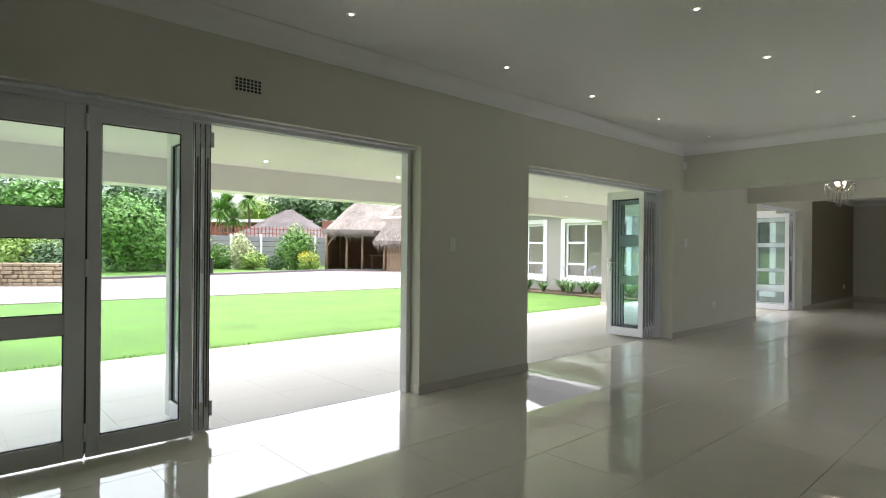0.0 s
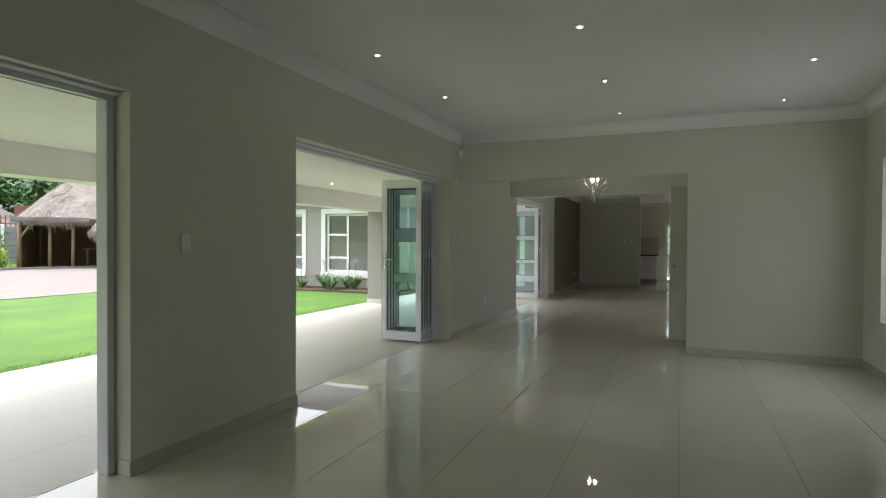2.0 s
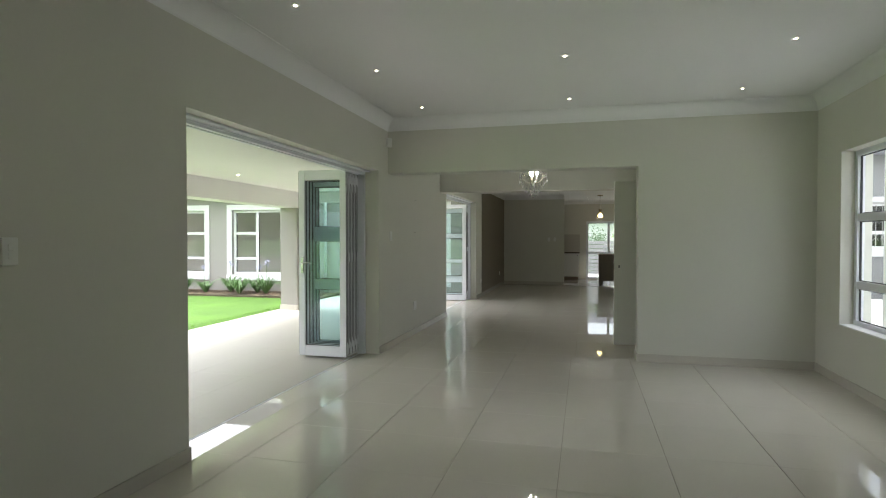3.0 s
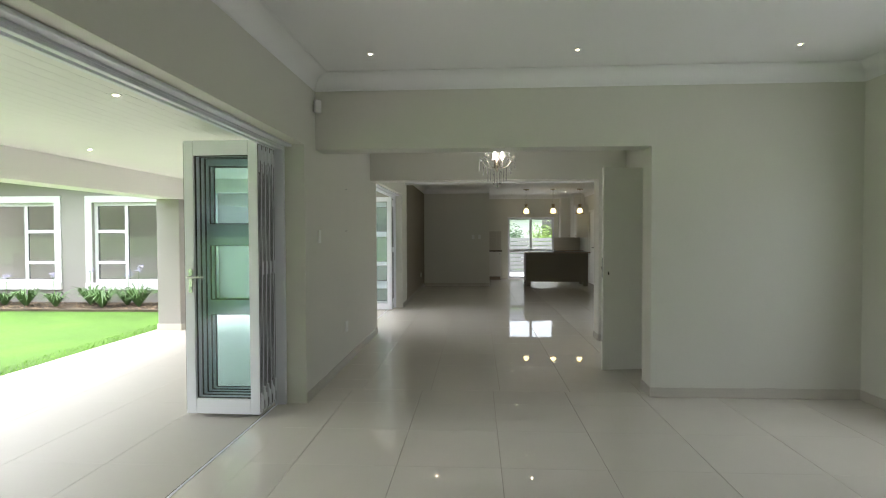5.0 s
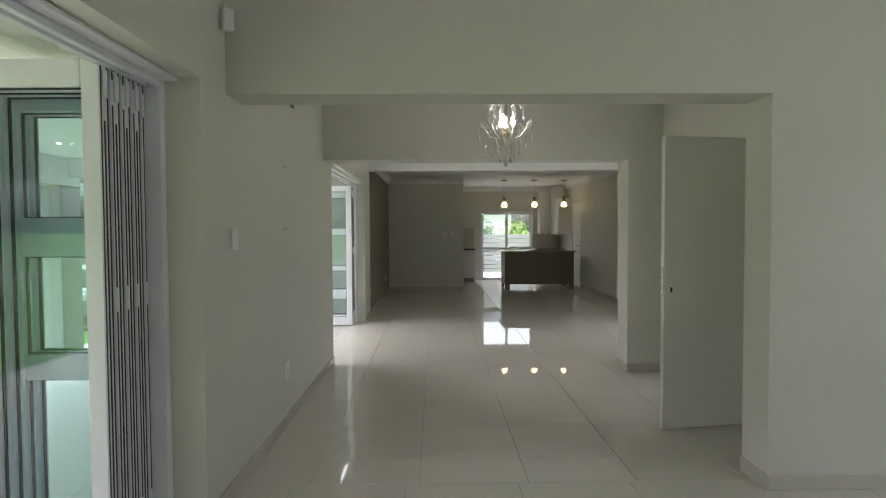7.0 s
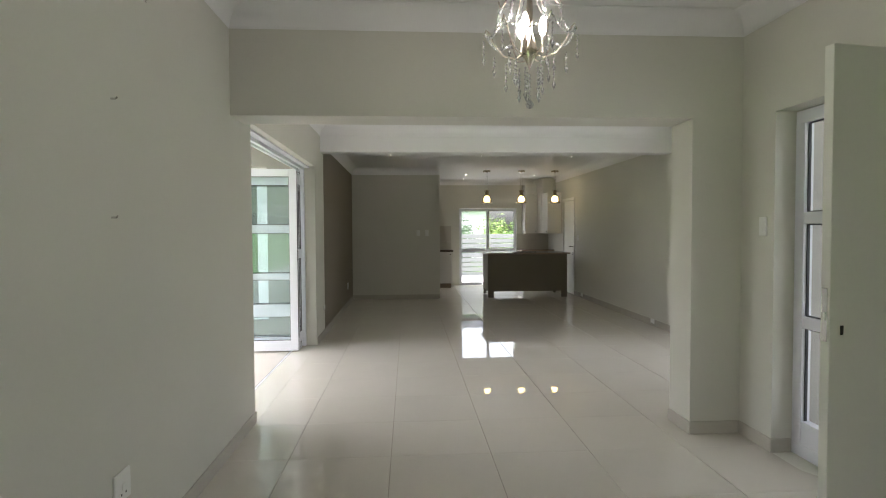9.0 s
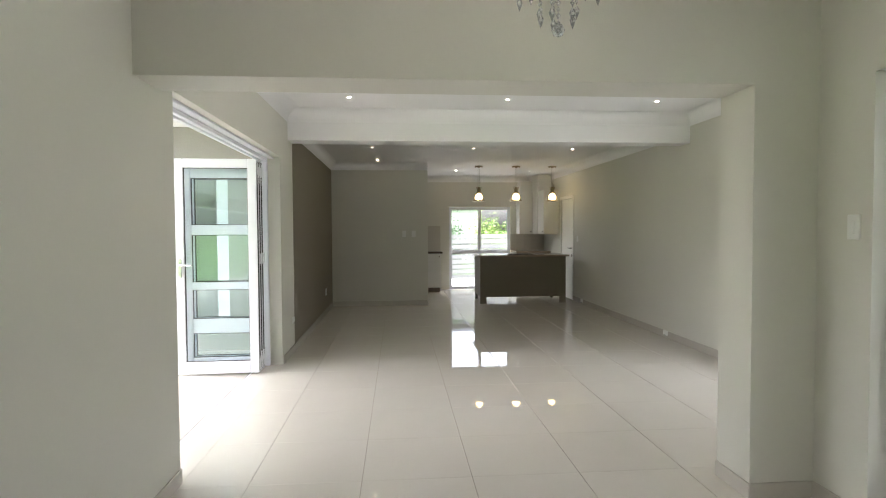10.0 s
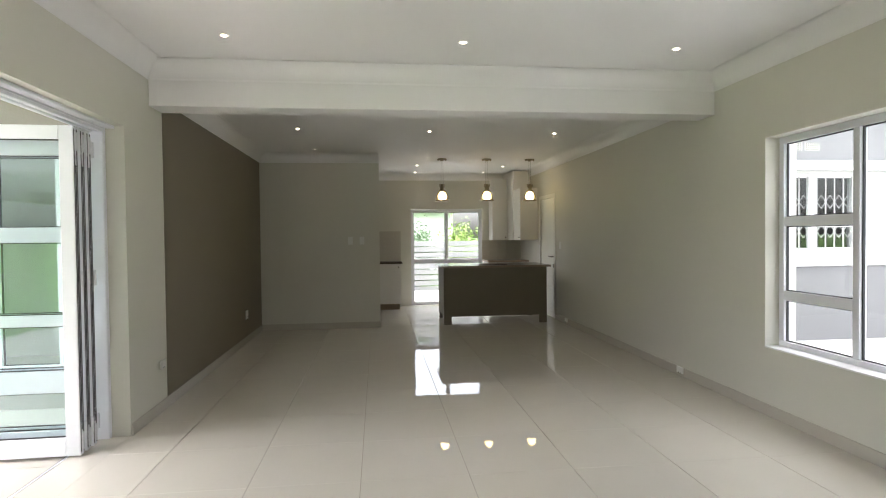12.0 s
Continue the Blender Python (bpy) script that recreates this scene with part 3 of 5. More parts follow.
# ---- pendants ----
M_PGLASS = glass_mat("pendant_glass", (0.86, 0.82, 0.66), 0.12)
M_PBULB = mat("pendant_bulb_glow", (1.0, 0.9, 0.62), 0.4, emit=1.9, emit_color=(1.0, 0.80, 0.42))
M_BRASS = mat("dull_brass", (0.30, 0.25, 0.16), 0.35, metal=1.0, var=0.1)
for y in (1.97, 1.25, 0.545):
    p = empty("pendant_lamp", pose(19.68, y, Z4), "dull brass pendant lamp with a lit ribbed glass bell", "pendant lamp", "pendants over the island")
    part("canopy", lathe([(0.075, 0.0), (0.078, -0.01), (0.07, -0.018), (0.03, -0.02), (0.024, -0.034), (0.0, -0.036)], 20), M_BRASS, p, smooth=True)
    for dy in (-0.062, 0.062):
        part("screw_knob", lathe([(0.011, -0.012), (0.012, -0.028), (0.0, -0.032)], 10, at=(0, dy, 0)), M_BRASS, p, smooth=True)
    for dy in (-0.02, 0.02):
        part("cord", tube([(0, dy * 0.6, -0.03), (0, dy, -0.42)], 0.0028, 6), M_METAL, p)
    part("cap", lathe([(0.0, -0.40), (0.028, -0.402), (0.03, -0.41), (0.03, -0.475), (0.04, -0.49), (0.056, -0.512), (0.05, -0.52)], 16), M_BRASS, p, smooth=True)
    for dy in (-0.042, 0.042):
        part("thumb_screw", tube([(0, dy * 0.6, -0.47), (0, dy, -0.425), (0, dy, -0.40)], 0.006, 8), M_BRASS, p, smooth=True)
    part("bulb", lathe([(0.0, -0.662), (0.036, -0.655), (0.064, -0.625), (0.068, -0.59), (0.05, -0.545), (0.022, -0.515)], 16), M_PBULB, p, "glowing round bulb", smooth=True)
    part("shade", lathe([(0.05, -0.515), (0.078, -0.555), (0.094, -0.61), (0.1, -0.66)], 24), M_PGLASS, p, "ribbed clear glass bell", smooth=True)
    for k in range(8):
        c_, s_ = math.cos(k * math.pi / 4 + 0.2), math.sin(k * math.pi / 4 + 0.2)
        part("rib", tube([(r * c_, r * s_, z) for r, z in ((0.052, -0.515), (0.08, -0.555), (0.096, -0.61), (0.102, -0.66))], 0.0025, 5), M_BRASS, p)
    part("rim", lathe([(0.098, -0.652), (0.112, -0.656), (0.114, -0.668), (0.098, -0.672)], 24), M_BRASS, p, smooth=True)

# ---- wall fittings ----
def plate(name, m, w, h, label, rockers=1, category="switch", holes=False):
    """A wall plate in its own x and z, facing -y."""
    o = empty(name, m, label, category, "switches and sockets")
    part("cover", bevelled(boxes((-w / 2, w / 2, -0.011, -0.0, -h / 2, h / 2)), 0.003), M_PLASTIC, o)
    for i in range(rockers):
        z = h * ((i + 0.5) / rockers - 0.5) * 0.6
        part("rocker", bevelled(boxes((-0.012, 0.012, -0.015, -0.0115, z - 0.014, z + 0.014)), 0.002), M_PLASTIC, o)
    if holes:
        part("pin_holes", boxes((-0.02, -0.013, -0.0125, -0.0115, -0.03, -0.022), (0.013, 0.02, -0.0125, -0.0115, -0.03, -0.022), (-0.004, 0.004, -0.0125, -0.0115, -0.012, -0.004)), M_DARK, o, "dark pin holes")
    return o


N_ = YN - 0.001
plate("light_switch", pose(4.63, N_, 1.278), 0.07, 0.115, "white light switch on the wall", 2)
plate("light_switch", pose(9.30, N_, 1.36), 0.07, 0.115, "white light switch on the hall wall", 2)
plate("wall_socket", pose(10.30, N_, 0.40), 0.115, 0.115, "white power socket on the hall wall", 1, "socket", True)
plate("wall_socket", pose(15.45, N_, 0.365), 0.11, 0.07, "white power socket on the dining wall", 1, "socket", True)
plate("wall_socket", pose(18.30, N_ - 0.004, 0.365), 0.11, 0.11, "white power socket on the dark wall", 1, "socket", True)
for y in (3.40, 3.23):
    plate("light_switch", pose(X4 - 0.001, y, 1.30, 0, 0, -90), 0.07, 0.115, "white light switch on the partition", 2)
plate("light_switch", pose(11.475, 1.411, 1.375, 0, 0, 180), 0.07, 0.115, "white light switch by the entrance door", 2)
plate("light_switch", pose(19.34, YS + 0.001, 1.19, 0, 0, 180), 0.07, 0.115, "white light switch by the kitchen door", 2)
plate("wall_socket", pose(19.05, YS + 0.012, 0.06, 0, 0, 180), 0.11, 0.06, "white power socket low on the wall", 1, "socket", True)
plate("wall_socket", pose(15.82, YS + 0.012, 0.06, 0, 0, 180), 0.11, 0.06, "white power socket low on the wall", 1, "socket", True)

pir = empty("motion_sensor", pose(9.15, YN - 0.04, 2.465, 0, 0, -45), "white alarm sensor high in the corner", "alarm sensor")
part("housing", bevelled(boxes((-0.03, 0.03, -0.022, 0.022, -0.055, 0.055)), 0.01, 2), M_PLASTIC, pir)
part("lens", bevelled(boxes((-0.022, 0.022, -0.026, -0.0225, -0.035, 0.01)), 0.002), M_PLASTIC, pir)


def air_brick(m, label):
    a = empty("air_vent", m, label, "air vent", "", "")
    part("plate", boxes((-0.1, 0.1, -0.008, 0, -0.047, 0.047)), M_WALL, a)
    for r in range(4):
        for c in range(7):
            x, z = -0.078 + c * 0.026, -0.034 + r * 0.0227
            part("hole", boxes((x - 0.009, x + 0.009, -0.0095, -0.0082, z - 0.008, z + 0.008)), M_DARK, a)
    return a


air_brick(pose(2.745, N_, 2.318), "small air brick vent with dark holes on the wall")
air_brick(pose(10.5, N_, 2.37), "small air brick vent high on the hall wall")


# ---- chandelier ----
M_CRYSTAL = bpy.data.materials.new("crystal")
M_CRYSTAL.use_nodes = True
cb = M_CRYSTAL.node_tree.nodes["Principled BSDF"]
cb.inputs["Base Color"].default_value = (0.95, 0.97, 1, 1)
cb.inputs["Roughness"].default_value, cb.inputs["Transmission Weight"].default_value, cb.inputs["IOR"].default_value = 0.02, 0.85, 1.6
M_BULB = mat("bulb_glow", (1.0, 0.93, 0.78), 0.4, emit=14.0)
M_CHROME = mat("antique_chrome", (0.55, 0.5, 0.42), 0.2, metal=1.0)


def strand(points, radii):
    """A chain of faceted drops: each shares its tip with the next."""
    bm = bmesh.new()
    tips = [bm.verts.new(q) for q in points]
    for a, b, r in zip(tips, tips[1:], radii):
        axis = (b.co - a.co).normalized()
        u = axis.cross(Vector((1, 0.3, 0.1))).normalized()
        w, mid = axis.cross(u), a.co.lerp(b.co, 0.42)
        ring = [bm.verts.new(mid + r * (math.cos(k * math.pi / 3) * u + math.sin(k * math.pi / 3) * w)) for k in range(6)]
        for k in range(6):
            bm.faces.new((ring[k], ring[(k + 1) % 6], a))
            bm.faces.new((ring[(k + 1) % 6], ring[k], b))
    return bm


ch = empty("chandelier", pose(10.5, 3.09, 0), "small crystal chandelier with curved arms and lit bulbs", "chandelier")
part("canopy", lathe([(0.05, 2.738), (0.05, 2.725), (0.035, 2.705), (0.0, 2.70)], 20), M_CHROME, ch, smooth=True)
part("chain", tube([(0, 0, 2.71), (0, 0, 2.42)], 0.005, 6), M_CHROME, ch)
part("stem", lathe([(0.006, 2.43), (0.02, 2.40), (0.01, 2.37), (0.014, 2.28), (0.009, 2.2), (0.03, 2.13), (0.035, 2.1), (0.012, 2.06), (0.0, 2.03)], 14), M_CHROME, ch, smooth=True)


def hang(x, y, z, n, r=0.0065, step=0.017):
    pts = [(x, y, z - i * step) for i in range(n + 1)] + [(x, y, z - n * step - 0.04)]
    return part("crystal_string", strand(pts, [r * (0.8 + 0.3 * (i % 2)) for i in range(n)] + [0.0095]), M_CRYSTAL, ch, "string of clear crystal drops")


for i in range(6):
    a = i * math.pi / 3 + 0.25
    c, s = math.cos(a), math.sin(a)
    pts = [(0.02, 2.10), (0.06, 2.085), (0.11, 2.10), (0.15, 2.15), (0.17, 2.20), (0.185, 2.215), (0.195, 2.19)]
    part("arm", tube([(r * c, r * s, z) for r, z in pts], 0.0038, 6), M_CHROME, ch, smooth=True)
    up = [(0.012, 2.38), (0.05, 2.40), (0.085, 2.37), (0.11, 2.31), (0.125, 2.30), (0.13, 2.33)]
    part("scroll", tube([(r * c, r * s, z) for r, z in up], 0.0035, 6), M_CHROME, ch, smooth=True)
    crown = [(0.008, 2.40), (0.03, 2.435), (0.055, 2.43), (0.06, 2.41)]
    part("crown_scroll", tube([(r * c, r * s, z) for r, z in crown], 0.003, 6), M_CHROME, ch, smooth=True)
    hang( 0.195 * c, 0.195 * s, 2.17, 4)
    hang(0.15 * c, 0.15 * s, 2.10, 3)
    hang(0.13 * c, 0.13 * s, 2.30, 3)
    hang(0.10 * c, 0.10 * s, 2.07, 5)
    ts = [k / 12 for k in range(13)]
    g1 = strand([((0.12 + 0.07 * t) * c, (0.12 + 0.07 * t) * s, 2.30 - 0.11 * t - 0.05 * math.sin(math.pi * t)) for t in ts], [0.006] * 12)
    g2 = strand([((0.19 - 0.02 * math.sin(math.pi * t)) * math.cos(a + math.pi / 3 * t), (0.19 - 0.02 * math.sin(math.pi * t)) * math.sin(a + math.pi / 3 * t), 2.20 - 0.045 * math.sin(math.pi * t)) for t in ts], [0.006] * 12)
    g3 = strand([((0.03 + 0.09 * t) * c, (0.03 + 0.09 * t) * s, 2.39 - 0.09 * t - 0.03 * math.sin(math.pi * t)) for t in ts], [0.005] * 12)
    for g in (g1, g2, g3):
        part("crystal_garland", g, M_CRYSTAL, ch, "swag of small clear crystals")
for i in range(3):
    a = i * 2 * math.pi / 3 + 0.5
    c, s = 0.055 * math.cos(a), 0.055 * math.sin(a)
    part("candle_arm", tube([(0.01 * math.cos(a), 0.01 * math.sin(a), 2.12), (c, s, 2.11), (c, s, 2.18)], 0.006, 8), M_CHROME, ch, smooth=True)
    part("bulb", lathe([(0.0, 2.18), (0.010, 2.185), (0.016, 2.21), (0.013, 2.235), (0.005, 2.255), (0.0, 2.26)], 12, at=(c, s, 0)), M_BULB, ch, "glowing candle bulb", smooth=True)
for i in range(5):
    a = i * 2 * math.pi / 5
    hang(0.045 * math.cos(a), 0.045 * math.sin(a), 2.04, 6)
hang(0, 0, 2.02, 6)
part("crystal_ball", lathe([(0.0, 1.872), (0.012, 1.877), (0.018, 1.89), (0.012, 1.903), (0.0, 1.908)], 14), M_CRYSTAL, ch, smooth=True)

for x, z in ((10.30, 1.854), (10.285, 1.415)):
    hk = empty("wall_hook", pose(x, N_, z), "tiny metal screw hook fixed to the wall", "hook", "hooks on the hall wall")
    part("screw", tube([(0, 0, 0), (0, -0.018, 0)], 0.004, 8), M_METAL, hk)
    part("tip", tube([(0, -0.018, 0), (0, -0.022, 0.008)], 0.003, 6), M_METAL, hk)


# ---- patio ----
XG_ = 15.66
structure("patio", boxes((-4.0, 15.66, YN + TH, 7.99, -0.3, -0.012)), mat("patio_joint", (0.42, 0.39, 0.34), 0.9), "pale tiled patio floor", "patio")
boards = boxes((-4.0, 12.45, YN + TH, 7.60, 2.2015, 2.3))
yb_ = YN + TH
while yb_ < 7.59:
    box(boards, -4.0, 12.45, yb_ + 0.0006, min(yb_ + 0.1, 7.60) - 0.0006, 2.20, 2.2015)
    yb_ += 0.1
structure("patio_ceiling", boards, M_PATIO_CEIL, "white boarded patio ceiling", "ceiling")
structure("patio_beam", boxes((-4.0, 12.65, 7.60, 7.95, 1.90, 2.9), (12.45, 12.65, YN + TH, 7.60, 2.0, 2.9)), M_PATIO_CEIL, "deep white painted beam along the patio edge", "beam")
# added cover, out of view, closing the gap above the boards to sky light
structure("patio_light_cover", boxes((-4.3, 12.65, YN + TH + 0.2, 7.60, 2.9, 3.0)), M_WHITE_OUT, "plain unseen slab added over the patio to keep sky light out", "roof")
structure("eave_soffit", boxes((12.66, XG_ - 0.62, YN + TH, 6.1, 2.56, 2.66)), M_WHITE_OUT, "white roof eave over the folding doors", "eave")
col = empty("patio_column", pose(12.3, 7.60, 0), "taupe plastered square column with a pale plinth", "column", "", "structure")
part("shaft", bevelled(boxes((0, 0.345, 0.001, 0.34, -0.01, 1.90)), 0.006), M_PLASTER_OUT, col)
part("plinth", bevelled(boxes((-0.012, 0.362, -0.012, 0.352, -0.012, 0.09)), 0.003), M_SKIRT, col)
for x in (0.1, 2.1, 3.94, 5.8, 7.6, 9.6, 11.4):
    for y in (5.41, 7.0):
        downlight(x, y, 2.20, "patio downlights", 0.017)

# ---- wing of the house across the lawn ----
wing = empty("wing", pose(0, 0, 0), "taupe plastered house wing with white windows and a grey tiled roof", "building", "", "structure")
XG = 15.66
part("wall", wall_boxes("y", YN + TH, 17.0, XG, XG + 0.25, -0.1, 2.55, [(5.45, 7.75, 0.18, 2.2), (9.20, 11.30, 0.39, 2.06), (12.11, 14.21, 0.39, 2.06)]), M_PLASTER_OUT, wing)
part("room_back", boxes((XG + 2.2, XG + 2.3, YN + TH, 17.0, -0.1, 2.55)), M_WALL, wing, "pale wall of the room behind the windows")
part("room_floor", boxes((XG + 0.25, XG + 2.2, YN + TH, 17.0, -0.1, 0.0)), M_TILE, wing)
part("room_ceiling", boxes((XG + 0.25, XG + 2.2, YN + TH, 17.0, 2.5, 2.56)), M_CEIL, wing)
part("fascia", bevelled(boxes((XG - 0.5, XG - 0.46, YN + TH + 0.21, 17.2, 2.50, 2.70)), 0.004), M_WHITE_OUT, wing, "white fascia board")
part("gutter", bevelled(boxes((XG - 0.6, XG - 0.502, YN + TH + 0.21, 17.2, 2.58, 2.68)), 0.01), M_WHITE_OUT, wing, "white rain gutter")
part("soffit", boxes((XG - 0.46, XG + 0.02, YN + TH + 0.21, 17.2, 2.55, 2.57)), M_WHITE_OUT, wing)
part("downpipe", tube([(XG - 0.55, 8.95, 2.58), (XG - 0.5, 8.93, 2.45), (XG - 0.08, 8.62, 2.2), (XG - 0.06, 8.62, 0.0)], 0.04, 12), M_WHITE_OUT, wing, "white drainpipe", smooth=True)
for y0, y1 in ((9.20, 11.30), (12.11, 14.21)):
    part("surround", bevelled(boxes((XG - 0.03, XG, y0 - 0.14, y1 + 0.14, 2.06, 2.20), (XG - 0.03, XG, y0 - 0.14, y0, 0.39, 2.06), (XG - 0.03, XG, y1, y1 + 0.14, 0.39, 2.06), (XG - 0.06, XG, y0 - 0.14, y1 + 0.14, 0.25, 0.39)), 0.004), M_WHITE_OUT, wing, "white plaster window surround")
window("window_3", pose(XG + 0.1, 11.30, 0.39, 0, 0, -90), (0.33, 0.67), (0.25, 0.64), 2.1, 1.67, "white window in three columns on the wing", big=(1,), material=M_WHITE_OUT, fr=0.07)
window("window_4", pose(XG + 0.1, 14.21, 0.39, 0, 0, -90), (0.33, 0.67), (0.25, 0.64), 2.1, 1.67, "white window in three columns on the wing", big=(1,), material=M_WHITE_OUT, fr=0.07)
window("door_4", pose(XG + 0.1, 7.75, 0.18, 0, 0, -90), (0.36, 0.713), (), 2.3, 2.02, "white sliding glass doors on the wing", material=M_WHITE_OUT, fr=0.15)
air_brick(pose(XG - 0.001, 6.46, 2.387, 0, 0, -90), "air brick vent on the wing wall")

# ---- roof tiles of the wing ----
M_ROOF = mat("grey_roof_tile", (0.19, 0.19, 0.215), 0.7, var=0.25, random_amount=0.3)
part("roof", boxes((XG - 0.5, XG - 0.44, YN + TH + 0.21, 17.2, 2.70, 2.72)), M_ROOF, wing)
bmr = bmesh.new()
for k in range(24):
    x0, z0 = XG - 0.55 + k * 0.3, 2.74 + k * 0.14
    for j in range(41):
        y0 = YN + TH + 0.22 + j * 0.295
        v = [bmr.verts.new(q) for q in ((x0, y0, z0), (x0, y0 + 0.215, z0), (x0 + 0.34, y0 + 0.215, z0 + 0.12), (x0 + 0.34, y0, z0 + 0.12),
                                        (x0, y0, z0 - 0.05), (x0, y0 + 0.215, z0 - 0.05))]
        bmr.faces.new((v[0], v[1], v[2], v[3]))
        bmr.faces.new((v[4], v[5], v[1], v[0]))
under = bmesh.new()
under.faces.new([under.verts.new(q) for q in ((XG - 0.54, YN + TH + 0.22, 2.68), (XG - 0.54, 17.2, 2.68), (XG + 6.7, 17.2, 6.06), (XG + 6.7, YN + TH + 0.22, 6.06))])
part("roof_underlay", under, M_DARK, wing, "dark underlay between the tiles")
tagged(part("roof_tiles", bmr, M_ROOF, wing, "courses of grey roof tiles"), kind="stuff")

# ---- ground ----
structure("ground", boxes((-400, 400, -400, 400, -0.5, -0.06)), M_GRASS, "bright green mown lawn", "lawn")
M_PAVE = mat("pink_clay_paving", (0.175, 0.145, 0.138), 0.85, var=0.12, scale=4, fine=25, bump=0.2, bump_scale=20)
M_CONC = mat("pale_concrete", (0.6, 0.6, 0.6), 0.85, var=0.1, bump=0.2, bump_scale=30)
M_KERB = mat("grey_kerb_concrete", (0.17, 0.16, 0.16), 0.9, var=0.25, bump=0.2, bump_scale=30)
M_YARD = mat("grey_yard_concrete", (0.45, 0.45, 0.44), 0.85, var=0.15, bump=0.2, bump_scale=30)
M_SOIL = mat("bark_mulch", (0.1, 0.078, 0.052), 0.95, var=0.4, bump=1.0, bump_scale=50, fine=90)


def slab(name, outline, z0, z1, material, label, category):
    bm = bmesh.new()
    lo_, hi_ = [bm.verts.new((x, y, z0)) for x, y in outline], [bm.verts.new((x, y, z1)) for x, y in outline]
    bm.faces.new(hi_), bm.faces.new(lo_[::-1])
    for i in range(len(outline)):
        j = (i + 1) % len(outline)
        bm.faces.new((lo_[i], lo_[j], hi_[j], hi_[i]))
    return structure(name, bm, material, label, category)


slab("paving", [(-8, 17.2), (2.3, 16.5), (12.3, 15.5), (24, 14.4), (29, 24), (21.5, 26.5), (17.4, 28.4), (6, 25.7), (-8, 25)], -0.2, -0.045, M_PAVE, "pink clay paved yard beyond the lawn", "paving")
edge = [(21.5, 26.5), (17.4, 28.4), (6, 25.7), (-8, 25)]
for (ax, ay), (bx, by) in zip(edge, edge[1:]):
    L, ang = math.hypot(bx - ax, by - ay), math.degrees(math.atan2(by - ay, bx - ax))
    k = structure("kerb", bevelled(boxes((0, L, -0.12, 0.0, -0.15, 0.05)), 0.01), M_KERB, "low grey kerb between paving and grass", "kerb")
    k.matrix_basis = pose(ax, ay, 0, 0, 0, ang)
structure("driveway", boxes((-12, 24.5, -14, YS - TH, -0.2, -0.03)), M_YARD, "pale concrete yard beside the house", "paving")
structure("back_yard", boxes((X5 + TH, 25.4, YS - TH, 8, -0.2, -0.03)), M_YARD, "pale concrete back yard", "paving")
structure("flower_bed", boxes((14.55, XG, 8.2, 16.5, -0.2, -0.02)), M_SOIL, "mulched flower bed along the wing", "flower bed")

# grass blades along the lawn's edge
rngg = random.Random(77)
gb = bmesh.new()
for _ in range(9000):
    x, y = rngg.uniform(0.5, 13.5), 7.97 + 0.5 * rngg.random() ** 2.2
    hgt, a = rngg.uniform(0.0, 0.012), rngg.uniform(0, 6.283)
    lx, ly = rngg.uniform(-0.025, 0.025), rngg.uniform(-0.03, 0.02)
    gb.faces.new([gb.verts.new(q) for q in ((x - 0.004 * math.cos(a), y - 0.004 * math.sin(a), -0.06), (x + 0.004 * math.cos(a), y + 0.004 * math.sin(a), -0.06), (x + lx, y + ly, -0.06 + hgt + 0.02))])
solid("grass", gb, mat("grass_blades", (0.13, 0.27, 0.025), 0.7, var=0.3), "uneven grass blades along the patio edge", "grass", "", "stuff")

# ---- plants ----
M_LEAF = mat("leaves_green", (0.111, 0.247, 0.039), 0.6, var=0.45, scale=8, fine=4)
M_LEAF_DARK = mat("leaves_dark", (0.065, 0.130, 0.046), 0.6, var=0.5, scale=5, fine=2)
M_LEAF_LIGHT = mat("leaves_yellow_green", (0.221, 0.338, 0.065), 0.6, var=0.4, scale=8, fine=5)
M_LEAF_GREY = mat("leaves_cream_green", (0.390, 0.429, 0.234), 0.6, var=0.3, scale=8, fine=5)
M_STRAP = mat("strap_leaves", (0.11, 0.2, 0.07), 0.5, var=0.3, scale=30)
M_FLOWER = mat("yellow_flowers", (0.75, 0.6, 0.03), 0.6, var=0.2)
M_LILAC = mat("lilac_flowers", (0.5, 0.48, 0.66), 0.6, var=0.2)
M_BARK = mat("bark", (0.14, 0.1, 0.07), 0.9, var=0.35, bump=0.8, bump_scale=20)


def foliage(center, radii, n, size, rng, lobes=9, inner=0.35):
    """Leaves scattered through overlapping lobes, so that the outline is uneven and has gaps."""
    bm = bmesh.new()
    cs = []
    for _ in range(lobes):
        d = Vector((rng.gauss(0, 1), rng.gauss(0, 1), rng.gauss(0, 1))).normalized()
        f = rng.uniform(0.25, 0.62)
        cs.append((Vector((d.x * radii[0] * f, d.y * radii[1] * f, d.z * radii[2] * f)), rng.uniform(0.38, 0.62)))
    for _ in range(n):
        c, s = rng.choice(cs)
        d = Vector((rng.gauss(0, 1), rng.gauss(0, 1), rng.gauss(0, 1))).normalized()
        f = s * (inner + (1 - inner) * rng.random() ** 0.4) * rng.uniform(0.85, 1.1)
        p = Vector(center) + c + Vector((d.x * radii[0] * f, d.y * radii[1] * f, d.z * radii[2] * f))
        u = Vector((rng.gauss(0, 1), rng.gauss(0, 1), rng.gauss(0, 0.6))).normalized()
        w = u.cross(d + Vector((0, 0, 0.4)))
        if w.length < 1e-3:
            continue
        w.normalize()
        L = size * rng.uniform(0.6, 1.3)
        v = [bm.verts.new(p - u * L), bm.verts.new(p + w * L * 0.45 + d * L * 0.15), bm.verts.new(p + u * L), bm.verts.new(p - w * L * 0.45)]
        bm.faces.new(v)
    return bm


